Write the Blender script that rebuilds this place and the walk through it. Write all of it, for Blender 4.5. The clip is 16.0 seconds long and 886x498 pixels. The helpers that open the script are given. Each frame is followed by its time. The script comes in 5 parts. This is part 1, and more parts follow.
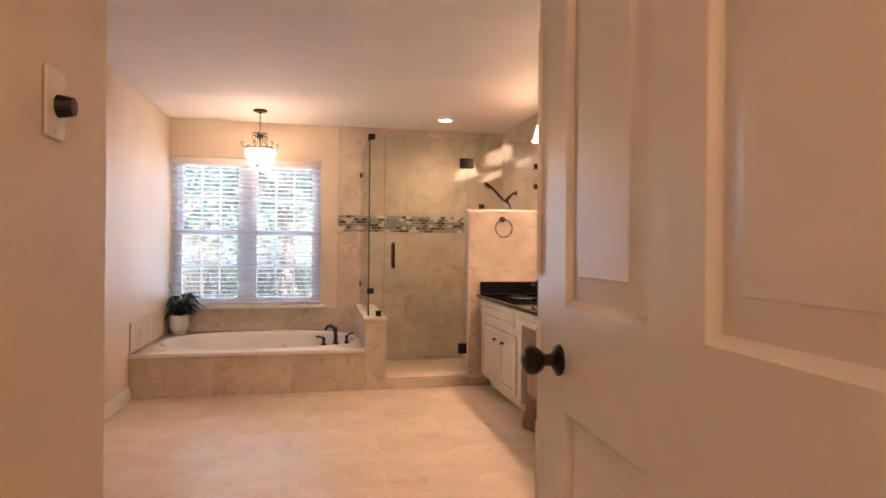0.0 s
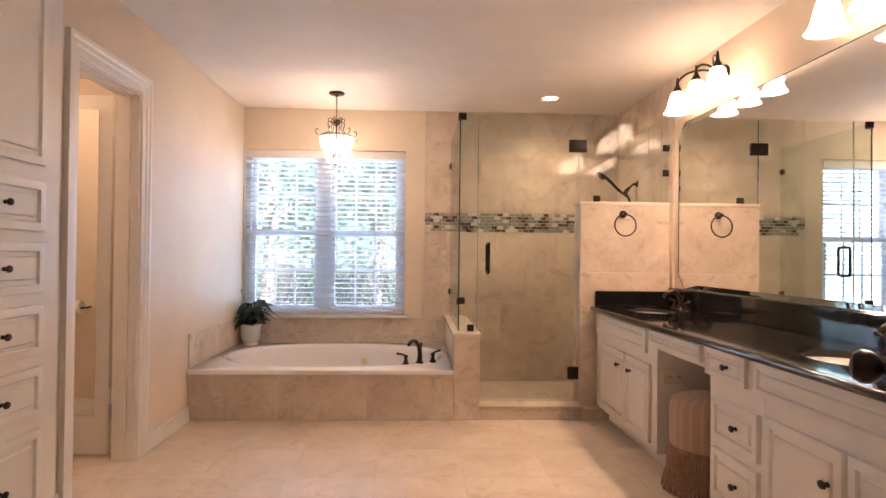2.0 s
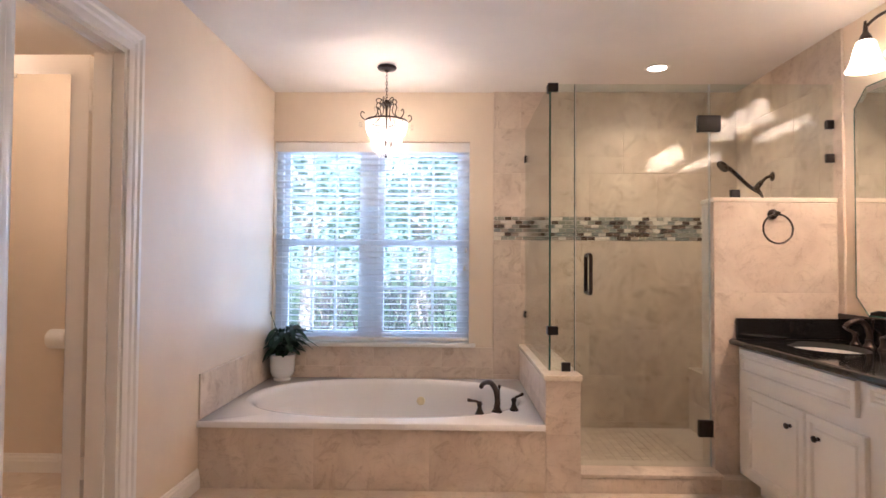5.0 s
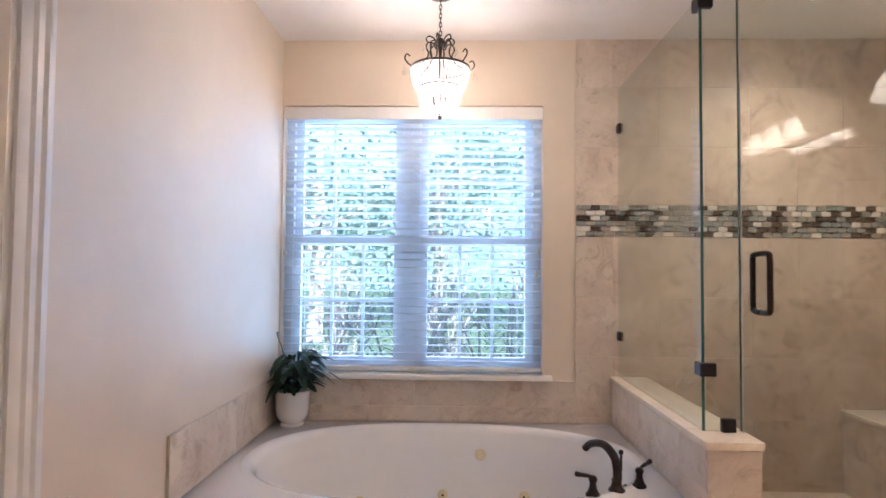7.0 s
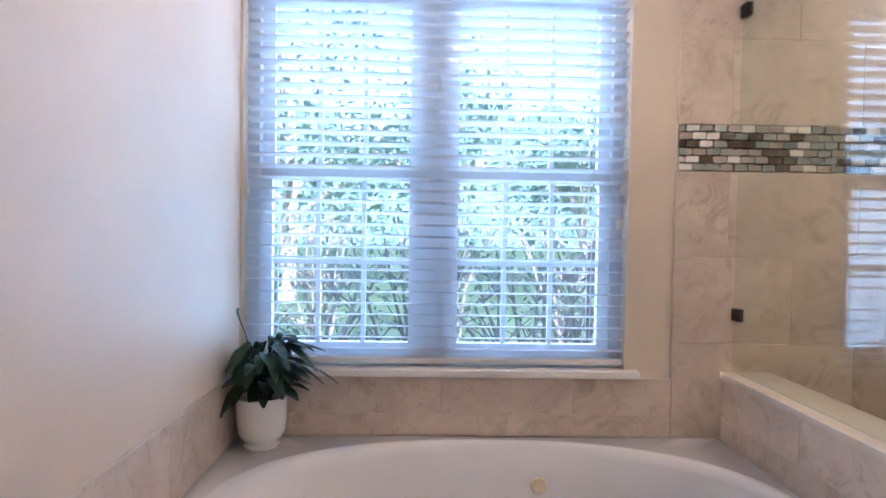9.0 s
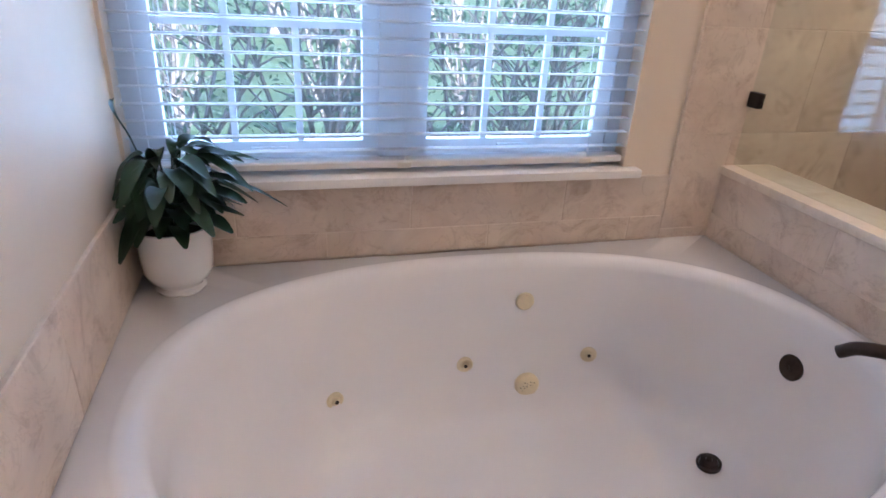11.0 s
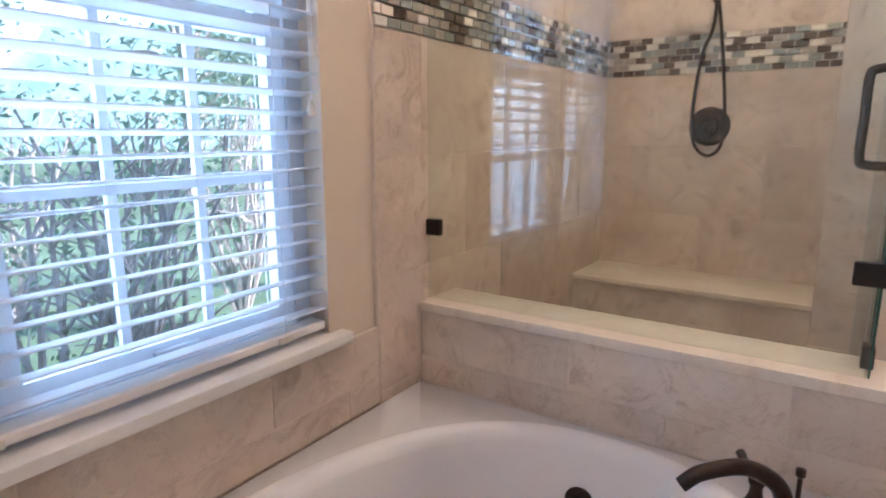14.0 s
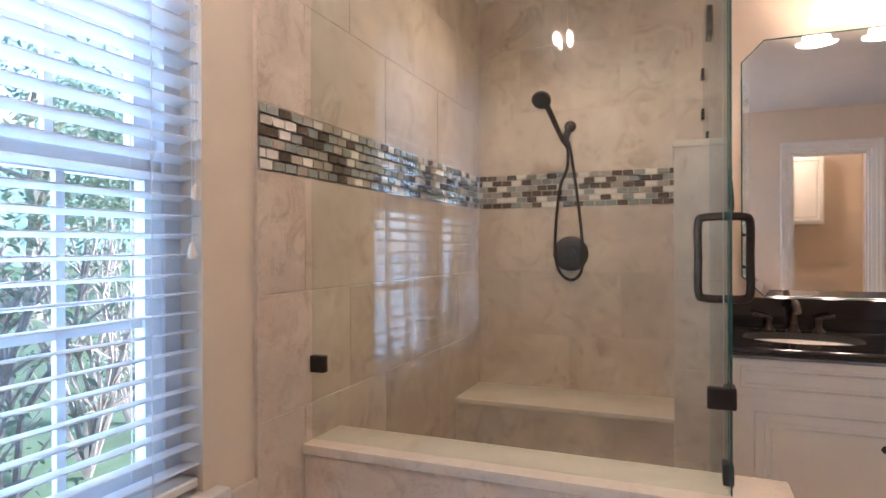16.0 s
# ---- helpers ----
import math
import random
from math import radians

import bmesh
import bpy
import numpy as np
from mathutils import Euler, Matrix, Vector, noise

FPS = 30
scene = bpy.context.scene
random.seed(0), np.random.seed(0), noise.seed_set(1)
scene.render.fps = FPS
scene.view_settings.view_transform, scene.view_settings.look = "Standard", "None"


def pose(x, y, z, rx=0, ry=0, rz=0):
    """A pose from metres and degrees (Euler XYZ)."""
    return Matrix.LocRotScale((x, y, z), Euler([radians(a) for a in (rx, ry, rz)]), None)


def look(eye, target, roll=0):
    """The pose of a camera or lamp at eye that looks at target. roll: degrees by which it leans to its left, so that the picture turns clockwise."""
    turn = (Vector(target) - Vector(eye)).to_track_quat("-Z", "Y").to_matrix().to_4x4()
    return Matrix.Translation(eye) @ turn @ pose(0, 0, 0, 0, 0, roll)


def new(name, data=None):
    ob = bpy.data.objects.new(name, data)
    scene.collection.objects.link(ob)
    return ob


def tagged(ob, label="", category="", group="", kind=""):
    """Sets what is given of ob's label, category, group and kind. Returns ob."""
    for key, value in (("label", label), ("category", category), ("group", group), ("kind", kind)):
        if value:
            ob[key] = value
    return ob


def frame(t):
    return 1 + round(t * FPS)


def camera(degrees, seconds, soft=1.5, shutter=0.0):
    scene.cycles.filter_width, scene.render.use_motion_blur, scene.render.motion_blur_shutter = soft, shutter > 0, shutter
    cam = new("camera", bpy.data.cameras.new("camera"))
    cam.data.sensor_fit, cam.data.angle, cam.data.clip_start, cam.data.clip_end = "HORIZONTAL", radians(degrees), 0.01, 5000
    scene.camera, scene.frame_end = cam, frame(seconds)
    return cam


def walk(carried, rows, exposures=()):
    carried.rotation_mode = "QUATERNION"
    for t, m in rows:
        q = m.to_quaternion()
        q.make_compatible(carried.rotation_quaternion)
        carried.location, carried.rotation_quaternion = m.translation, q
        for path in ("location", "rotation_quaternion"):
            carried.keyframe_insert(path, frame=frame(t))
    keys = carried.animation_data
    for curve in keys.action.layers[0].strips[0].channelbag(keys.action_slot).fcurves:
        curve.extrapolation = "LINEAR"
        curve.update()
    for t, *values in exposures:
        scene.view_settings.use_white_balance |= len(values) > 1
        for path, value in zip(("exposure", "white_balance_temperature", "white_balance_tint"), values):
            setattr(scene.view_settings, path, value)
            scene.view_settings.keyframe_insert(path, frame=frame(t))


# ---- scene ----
cam = camera(73.8, 16.0, shutter=0.3)
PATH = [
    (0, (0.907, 0.708, 1.202), (1.311, 2.666, 1.201), 0.5),
    (0.5, (0.946, 0.991, 1.172), (1.201, 2.974, 1.183), 0.5),
    (1, (0.954, 1.228, 1.157), (1.123, 3.221, 1.174), 0.6),
    (1.5, (0.964, 1.42, 1.164), (1.091, 3.416, 1.179), 0.6),
    (2, (0.999, 1.583, 1.158), (1.091, 3.581, 1.179), 0.6),
    (2.5, (1.036, 1.709, 1.166), (1.098, 3.708, 1.187), 0.6),
    (3, (1.049, 1.803, 1.184), (1.085, 3.803, 1.202), 0.6),
    (3.5, (1.047, 1.906, 1.177), (1.054, 3.906, 1.203), 0.5),
    (4, (1.002, 2.082, 1.181), (0.973, 4.082, 1.214), 0.6),
    (4.2, (0.957, 2.1855, 1.185), (0.929, 4.155, 1.222), 0.4),
    (6.5, (0.52, 3.415, 1.162), (0.469, 5.413, 1.241), 0.6),
    (7, (0.436, 3.701, 1.169), (0.383, 5.698, 1.248), 0.5),
    (7.5, (0.373, 3.966, 1.188), (0.329, 5.965, 1.261), 0.5),
    (8, (0.289, 4.218, 1.206), (0.263, 6.217, 1.271), 0.4),
    (8.5, (0.184, 4.481, 1.207), (0.215, 6.481, 1.228), 0.1),
    (9, (0.152, 4.742, 1.134), (0.196, 6.741, 1.07), 0.9),
    (9.2, (0.142, 4.798, 1.125), (0.188, 6.794, 1.004), 0.6),
    (11.3, (-0.179, 5.404, 1.149), (0.436, 7.082, 0.251), 3.7),
    (11.5, (-0.182, 5.436, 1.144), (0.512, 7.076, 0.233), 3.6),
    (12, (-0.142, 5.521, 1.124), (0.749, 7.059, 0.207), 2.7),
    (12.5, (-0.109, 5.677, 1.132), (0.892, 7.135, 0.198), 2.4),
    (13, (-0.121, 5.837, 1.095), (1.083, 7.169, 0.214), 1.9),
    (13.5, (-0.094, 5.903, 1.093), (1.344, 7.138, 0.455), 0.9),
    (14, (-0.116, 5.938, 1.107), (1.512, 7.033, 0.721), 0.0),
    (14.5, (-0.134, 5.939, 1.145), (1.599, 6.911, 0.918), -0.4),
    (15, (-0.141, 5.949, 1.167), (1.654, 6.827, 1.068), -0.4),
    (15.5, (-0.145, 5.957, 1.178), (1.682, 6.77, 1.152), -0.3),
    (16, (-0.144, 5.953, 1.168), (1.711, 6.699, 1.164), -0.2),
]
EXPOSURES = [(0.0, 2.14, 7350, 36), (2.0, 2.24, 6700, 30), (4.0, 2.25, 6000, 26), (7.0, 2.2, 5420, 22), (8.0, 2.14, 5250, 22), (12.5, 2.3, 5400, 24), (16.0, 2.14, 5600, 24)]
walk(cam, [(t, look(eye, target, roll)) for t, eye, target, roll in PATH], EXPOSURES)

# ---- world and light ----
world = bpy.data.worlds.new("sky")
scene.world = world
world.use_nodes = True
wn = world.node_tree
sky = wn.nodes.new("ShaderNodeTexSky")
sky.sky_type = 'NISHITA'
sky.sun_disc = False
sky.sun_elevation = radians(33)
sky.sun_rotation = radians(150)
wn.links.new(sky.outputs[0], wn.nodes["Background"].inputs[0])
wn.nodes["Background"].inputs[1].default_value = 0.14

sun = new("sun", bpy.data.lights.new("sun", 'SUN'))
sun.data.energy, sun.data.angle, sun.data.color = 3.0, radians(0.6), (1.0, 0.97, 0.9)
sun.matrix_basis = look((5.15, 0.08, 6.68), (0, 9, 0))


def lamp(name, kind, energy, colour, m, size=0.04, size_y=None):
    data = bpy.data.lights.new(name, kind)
    data.energy, data.color = energy, colour
    if kind == 'AREA':
        data.shape, data.size, data.size_y = 'RECTANGLE', size, size_y or size
    else:
        data.shadow_soft_size = size
        if kind == 'SPOT':
            data.spot_size, data.spot_blend = radians(150), 0.8
    ob = new(name, data)
    ob.matrix_basis = m
    return ob


WARM = (1.0, 0.74, 0.48)
SCONCE_W, DOWN_W, WC_W, HALL_W, WINDOW_W = 3.9, 9.0, 4.6, 4.3, 11.0

# ---- fixed numbers of the plan ----
XL, XR, XM, YW, YS, H = -0.56, 2.868, 2.868, 6.965, 2.15, 2.47
TUB_Y, DECK = 5.725, 0.355
KX0, KX1, KZ = 1.272, 1.455, 0.61
HX, HY0, HY1, HZ = 2.19, 5.82, 5.975, 1.56
MOS0, MOS1 = 1.372, 1.546


# ---- materials ----
def mat(name, colour, rough=0.5, metal=0.0, vary=0.0, scale=8.0, bump=0.0, bump_scale=60.0, coat=0.0, second=None, spec=0.5, rand=0.0):
    m = bpy.data.materials.new(name)
    m.use_nodes = True
    n, l = m.node_tree.nodes, m.node_tree.links
    b = n["Principled BSDF"]
    b.inputs["Base Color"].default_value = (*colour, 1)
    b.inputs["Roughness"].default_value = rough
    b.inputs["Metallic"].default_value = metal
    b.inputs["Coat Weight"].default_value = coat
    b.inputs["Specular IOR Level"].default_value = spec
    co = n.new("ShaderNodeNewGeometry")
    if vary or second:
        a = n.new("ShaderNodeTexNoise")
        a.inputs["Scale"].default_value, a.inputs["Detail"].default_value, a.inputs["Roughness"].default_value = scale, 6, 0.62
        l.new(co.outputs["Position"], a.inputs["Vector"])
        ramp = n.new("ShaderNodeValToRGB")
        lo = second or tuple(c * (1 - vary) for c in colour)
        ramp.color_ramp.elements[0].color, ramp.color_ramp.elements[1].color = (*lo, 1), (*colour, 1)
        ramp.color_ramp.elements[0].position, ramp.color_ramp.elements[1].position = 0.34, 0.62
        l.new(a.outputs[0], ramp.inputs[0])
        last = ramp.outputs[0]
        if rand:
            oi = n.new("ShaderNodeObjectInfo")
            hs = n.new("ShaderNodeHueSaturation")
            mr = n.new("ShaderNodeMapRange")
            mr.inputs[3].default_value, mr.inputs[4].default_value = 1 - rand, 1 + rand
            l.new(oi.outputs["Random"], mr.inputs[0])
            l.new(mr.outputs[0], hs.inputs["Value"])
            l.new(last, hs.inputs["Color"])
            last = hs.outputs[0]
        l.new(last, b.inputs["Base Color"])
        mr2 = n.new("ShaderNodeMapRange")
        mr2.inputs[3].default_value, mr2.inputs[4].default_value = min(1, rough * 1.2), rough * 0.85
        l.new(a.outputs[0], mr2.inputs[0])
        l.new(mr2.outputs[0], b.inputs["Roughness"])
    if bump:
        k = n.new("ShaderNodeTexNoise")
        k.inputs["Scale"].default_value, k.inputs["Detail"].default_value = bump_scale, 4
        l.new(co.outputs["Position"], k.inputs["Vector"])
        bp = n.new("ShaderNodeBump")
        bp.inputs["Strength"].default_value, bp.inputs["Distance"].default_value = bump, 0.004
        l.new(k.outputs[0], bp.inputs["Height"])
        l.new(bp.outputs[0], b.inputs["Normal"])
    return m


def stone(name, light, mid, vein, rough, rand=0.05, scale=3.0):
    """Travertine-like tile: clouds, brown blotches and thin veins."""
    m = bpy.data.materials.new(name)
    m.use_nodes = True
    n, l = m.node_tree.nodes, m.node_tree.links
    b = n["Principled BSDF"]
    geo, oi = n.new("ShaderNodeNewGeometry"), n.new("ShaderNodeObjectInfo")
    off = n.new("ShaderNodeVectorMath")
    off.operation = 'MULTIPLY_ADD'
    comb = n.new("ShaderNodeCombineXYZ")
    for i in range(3):
        l.new(oi.outputs["Random"], comb.inputs[i])
    l.new(comb.outputs[0], off.inputs[0])
    off.inputs[1].default_value = (7.3, 5.1, 3.7)
    l.new(geo.outputs["Position"], off.inputs[2])

    def tex(sc, detail, rough_, dist):
        t = n.new("ShaderNodeTexNoise")
        t.inputs["Scale"].default_value, t.inputs["Detail"].default_value = sc, detail
        t.inputs["Roughness"].default_value, t.inputs["Distortion"].default_value = rough_, dist
        l.new(off.outputs[0], t.inputs["Vector"])
        return t.outputs[0]

    def ramp(src, p0, c0, p1, c1):
        r = n.new("ShaderNodeValToRGB")
        e = r.color_ramp.elements
        e[0].position, e[0].color, e[1].position, e[1].color = p0, (*c0, 1), p1, (*c1, 1)
        l.new(src, r.inputs[0])
        return r.outputs[0]

    def mix(fac, a, c, mode='MIX'):
        x = n.new("ShaderNodeMix")
        x.data_type, x.blend_type = 'RGBA', mode
        l.new(fac, x.inputs[0])
        l.new(a, x.inputs[6])
        l.new(c, x.inputs[7])
        return x.outputs[2]

    cloud = ramp(tex(scale, 8, 0.62, 0.6), 0.35, mid, 0.65, light)
    blotch = ramp(tex(scale * 2.2, 9, 0.72, 1.6), 0.52, (0, 0, 0), 0.74, (0.85, 0.85, 0.85))
    veincol = n.new("ShaderNodeRGB")
    veincol.outputs[0].default_value = (*vein, 1)
    base = mix(blotch, cloud, veincol.outputs[0])
    thin = ramp(tex(scale * 1.3, 5, 0.6, 2.5), 0.487, (1, 1, 1), 0.5, (0, 0, 0))
    thin2 = ramp(tex(scale * 1.3, 5, 0.6, 2.5), 0.474, (0, 0, 0), 0.487, (1, 1, 1))
    both = n.new("ShaderNodeMath")
    both.operation = 'MULTIPLY'
    l.new(thin, both.inputs[0])
    l.new(thin2, both.inputs[1])
    half = n.new("ShaderNodeMath")
    half.operation = 'MULTIPLY'
    l.new(both.outputs[0], half.inputs[0])
    half.inputs[1].default_value = 0.3
    base = mix(half.outputs[0], base, veincol.outputs[0])
    hs, mr = n.new("ShaderNodeHueSaturation"), n.new("ShaderNodeMapRange")
    mr.inputs[3].default_value, mr.inputs[4].default_value = 1 - rand, 1 + rand
    l.new(oi.outputs["Random"], mr.inputs[0])
    l.new(mr.outputs[0], hs.inputs["Value"])
    l.new(base, hs.inputs["Color"])
    l.new(hs.outputs[0], b.inputs["Base Color"])
    b.inputs["Roughness"].default_value = rough
    bp = n.new("ShaderNodeBump")
    bp.inputs["Strength"].default_value, bp.inputs["Distance"].default_value = 0.12, 0.003
    l.new(tex(scale * 14, 5, 0.6, 0), bp.inputs["Height"])
    l.new(bp.outputs[0], b.inputs["Normal"])
    return m


def see_through(m, colour, amount):
    """Let some light pass diffusely through a thin material."""
    n, l = m.node_tree.nodes, m.node_tree.links
    t, x = n.new("ShaderNodeBsdfTranslucent"), n.new("ShaderNodeMixShader")
    t.inputs[0].default_value, x.inputs[0].default_value = (*colour, 1), amount
    l.new(n["Principled BSDF"].outputs[0], x.inputs[1])
    l.new(t.outputs[0], x.inputs[2])
    l.new(x.outputs[0], n["Material Output"].inputs[0])
    return m


def glow(name, colour, strength, rough=0.4):
    m = mat(name, (0.6, 0.58, 0.55), rough)
    b = m.node_tree.nodes["Principled BSDF"]
    b.inputs["Emission Color"].default_value = (*colour, 1)
    b.inputs["Emission Strength"].default_value = strength
    return m


def pane_mat(name, tint, ior=1.45, rough=0.0):
    m = bpy.data.materials.new(name)
    m.use_nodes = True
    n, l = m.node_tree.nodes, m.node_tree.links
    n.remove(n["Principled BSDF"])
    tr, gl, lw, mx = n.new("ShaderNodeBsdfTransparent"), n.new("ShaderNodeBsdfGlossy"), n.new("ShaderNodeLayerWeight"), n.new("ShaderNodeMixShader")
    lw.inputs[0].default_value = 0.5
    pw, fr = n.new("ShaderNodeMath"), n.new("ShaderNodeMath")
    pw.operation, fr.operation = 'POWER', 'MULTIPLY_ADD'
    pw.inputs[1].default_value = 5.0
    f0 = ((ior - 1) / (ior + 1)) ** 2
    fr.inputs[1].default_value, fr.inputs[2].default_value = 1 - f0, f0
    l.new(lw.outputs["Facing"], pw.inputs[0])
    l.new(pw.outputs[0], fr.inputs[0])
    tr.inputs[0].default_value = (*tint, 1)
    gl.inputs["Roughness"].default_value = rough
    l.new(fr.outputs[0], mx.inputs[0])
    l.new(tr.outputs[0], mx.inputs[1])
    l.new(gl.outputs[0], mx.inputs[2])
    l.new(mx.outputs[0], n["Material Output"].inputs[0])
    return m


PAINT = mat("beige_paint", (0.72, 0.61, 0.48), 0.5, vary=0.05, scale=2.5, bump=0.12, bump_scale=180)
CEIL = mat("ceiling_paint", (0.80, 0.77, 0.73), 0.8, vary=0.04, scale=3, bump=0.25, bump_scale=120)
WHITE = mat("white_cabinet_paint", (0.80, 0.77, 0.71), 0.34, vary=0.04, scale=5, bump=0.05, bump_scale=90)
TRIM = mat("white_trim_paint", (0.80, 0.77, 0.72), 0.3, vary=0.03, scale=6, bump=0.03)
TILE = stone("travertine_wall_tile", (0.70, 0.60, 0.49), (0.54, 0.44, 0.35), (0.34, 0.245, 0.17), 0.42)
FLOOR_T = stone("travertine_floor_tile", (0.72, 0.615, 0.50), (0.62, 0.50, 0.385), (0.50, 0.36, 0.24), 0.42, rand=0.02, scale=2.6)
GROUT = mat("grout", (0.66, 0.57, 0.47), 0.9, vary=0.1, scale=40)
CREAM = stone("cream_marble_cap", (0.78, 0.70, 0.58), (0.72, 0.63, 0.50), (0.60, 0.50, 0.38), 0.25, scale=4)
ACRYLIC = mat("white_acrylic", (0.82, 0.80, 0.78), 0.16, vary=0.015, scale=3, coat=0.3)
IVORY = mat("yellowed_plastic", (0.72, 0.62, 0.40), 0.35, vary=0.1, scale=50)
BRONZE = mat("oil_rubbed_bronze", (0.055, 0.038, 0.03), 0.3, metal=0.75, vary=0.5, scale=30)
BLACKM = mat("dark_bronze_clamp", (0.025, 0.02, 0.018), 0.42, metal=0.5, vary=0.3, scale=40)
GRANITE = mat("black_granite", (0.008, 0.008, 0.008), 0.06, vary=0.6, scale=260, second=(0.02, 0.018, 0.017), coat=0.2)
PORCELAIN = mat("white_porcelain", (0.85, 0.84, 0.81), 0.1, coat=0.5, vary=0.01)
BLIND = see_through(mat("white_blind_slat", (0.82, 0.82, 0.82), 0.4, vary=0.03, scale=20), (0.82, 0.82, 0.82), 0.58)
RAILS = mat("white_blind_rail", (0.80, 0.77, 0.73), 0.4, vary=0.04, scale=14)
VINYL = see_through(mat("white_vinyl_frame", (0.80, 0.80, 0.80), 0.35, vary=0.03, scale=10), (0.75, 0.78, 0.8), 0.22)
GLASS = pane_mat("shower_glass", (0.93, 0.965, 0.94), 1.5)
PANE = pane_mat("window_glass", (0.95, 0.97, 0.96), 1.5)
EDGE = mat("green_glass_edge", (0.03, 0.11, 0.09), 0.15, coat=0.5, vary=0.2, scale=20)
SEAL = mat("clear_plastic_seal", (0.62, 0.63, 0.58), 0.18, vary=0.1, scale=20, coat=0.4)
MIRROR = mat("mirror", (0.92, 0.93, 0.92), 0.0, metal=1.0)
CRYSTAL = pane_mat("crystal", (0.98, 0.98, 0.98), 1.9, 0.02)
SHADE = see_through(glow("lit_frosted_shade", (1.0, 0.86, 0.66), 1.2), (0.95, 0.9, 0.82), 0.33)
sn, sk = SHADE.node_tree.nodes, SHADE.node_tree.links
clear, veil = sn.new("ShaderNodeBsdfTransparent"), sn.new("ShaderNodeMixShader")
veil.inputs[0].default_value = 0.06
sk.new(sn["Material Output"].inputs[0].links[0].from_socket, veil.inputs[1])
sk.new(clear.outputs[0], veil.inputs[2])
sk.new(veil.outputs[0], sn["Material Output"].inputs[0])
BULB = glow("lit_bulb", (1.0, 0.8, 0.57), 140.0)
BEADS = bpy.data.materials.new("crystal_beads")
BEADS.use_nodes = True
bn, bl = BEADS.node_tree.nodes, BEADS.node_tree.links
bb = bn["Principled BSDF"]
bb.inputs["Base Color"].default_value, bb.inputs["Roughness"].default_value, bb.inputs["Coat Weight"].default_value = (0.95, 0.94, 0.92, 1), 0.06, 1.0
tl, m1, m2, tp = bn.new("ShaderNodeBsdfTranslucent"), bn.new("ShaderNodeMixShader"), bn.new("ShaderNodeMixShader"), bn.new("ShaderNodeBsdfTransparent")
m1.inputs[0].default_value, m2.inputs[0].default_value = 0.35, 0.4
tl.inputs[0].default_value = (0.95, 0.93, 0.9, 1)
bl.new(bb.outputs[0], m1.inputs[1])
bl.new(tl.outputs[0], m1.inputs[2])
bl.new(m1.outputs[0], m2.inputs[1])
bl.new(tp.outputs[0], m2.inputs[2])
bl.new(m2.outputs[0], bn["Material Output"].inputs[0])
DOWNL = glow("lit_lens", (1.0, 0.88, 0.72), 4.0)
LEAF = mat("glossy_dark_leaf", (0.016, 0.055, 0.02), 0.42, vary=0.5, scale=14, coat=0.15)
SOIL = mat("dark_soil", (0.03, 0.02, 0.014), 0.95, vary=0.5, scale=60, bump=0.8)
FABRIC = mat("striped_tan_fabric", (0.46, 0.31, 0.21), 0.9, bump=0.4, bump_scale=300)
fn, fl = FABRIC.node_tree.nodes, FABRIC.node_tree.links
tc, gr, ml, si, cr = fn.new("ShaderNodeTexCoord"), fn.new("ShaderNodeTexGradient"), fn.new("ShaderNodeMath"), fn.new("ShaderNodeMath"), fn.new("ShaderNodeValToRGB")
gr.gradient_type, ml.operation, si.operation, ml.inputs[1].default_value = 'RADIAL', 'MULTIPLY', 'SINE', 2 * math.pi * 22
fl.new(tc.outputs["Object"], gr.inputs[0])
fl.new(gr.outputs["Fac"], ml.inputs[0])
fl.new(ml.outputs[0], si.inputs[0])
fl.new(si.outputs[0], cr.inputs[0])
cr.color_ramp.elements[0].color, cr.color_ramp.elements[1].color = (0.46, 0.31, 0.22, 1), (0.52, 0.365, 0.265, 1)
cr.color_ramp.elements[0].position, cr.color_ramp.elements[1].position = 0.3, 0.75
fl.new(cr.outputs[0], fn["Principled BSDF"].inputs["Base Color"])
FRINGE = mat("tan_fringe", (0.40, 0.235, 0.165), 0.95, vary=0.4, scale=60, bump=0.5, bump_scale=200)
PAPER = mat("white_paper", (0.82, 0.79, 0.74), 0.95, vary=0.04, scale=30)
PLATE = mat("almond_plastic", (0.74, 0.68, 0.58), 0.35, vary=0.04, scale=30)
# DARK below: shade inside small openings, put into the colour of solid bits.
DARK = mat("hole_shade", (0.03, 0.025, 0.02), 0.8, vary=0.2)
BARK = mat("grey_bark", (0.42, 0.38, 0.35), 0.9, vary=0.4, scale=20, bump=0.6)
SHRUB = see_through(mat("shrub_leaf", (0.14, 0.2, 0.14), 0.35, vary=0.35, scale=3), (0.3, 0.42, 0.26), 0.5)
TREE = see_through(mat("tree_leaf", (0.12, 0.18, 0.13), 0.4, vary=0.3, scale=0.7), (0.26, 0.36, 0.26), 0.5)
GRASS = mat("lawn", (0.12, 0.19, 0.10), 0.9, vary=0.4, scale=0.8, bump=0.6, bump_scale=30)


# ---- mesh helpers ----
ORIGIN = {}


def thing(name, loc=(0, 0, 0), label="", category="", group="", kind=""):
    ob = new(name)
    ob.location = loc
    ob.empty_display_size = 0.1
    ORIGIN[ob] = Vector(loc)
    return tagged(ob, label, category, group, kind)


def finish(bm, name, material, smooth=None):
    me = bpy.data.meshes.new(name)
    bm.normal_update()
    bm.to_mesh(me)
    bm.free()
    me.materials.append(material)
    if smooth is not None:
        me.polygons.foreach_set("use_smooth", [True] * len(me.polygons))
        me.set_sharp_from_angle(angle=radians(smooth))
    return me


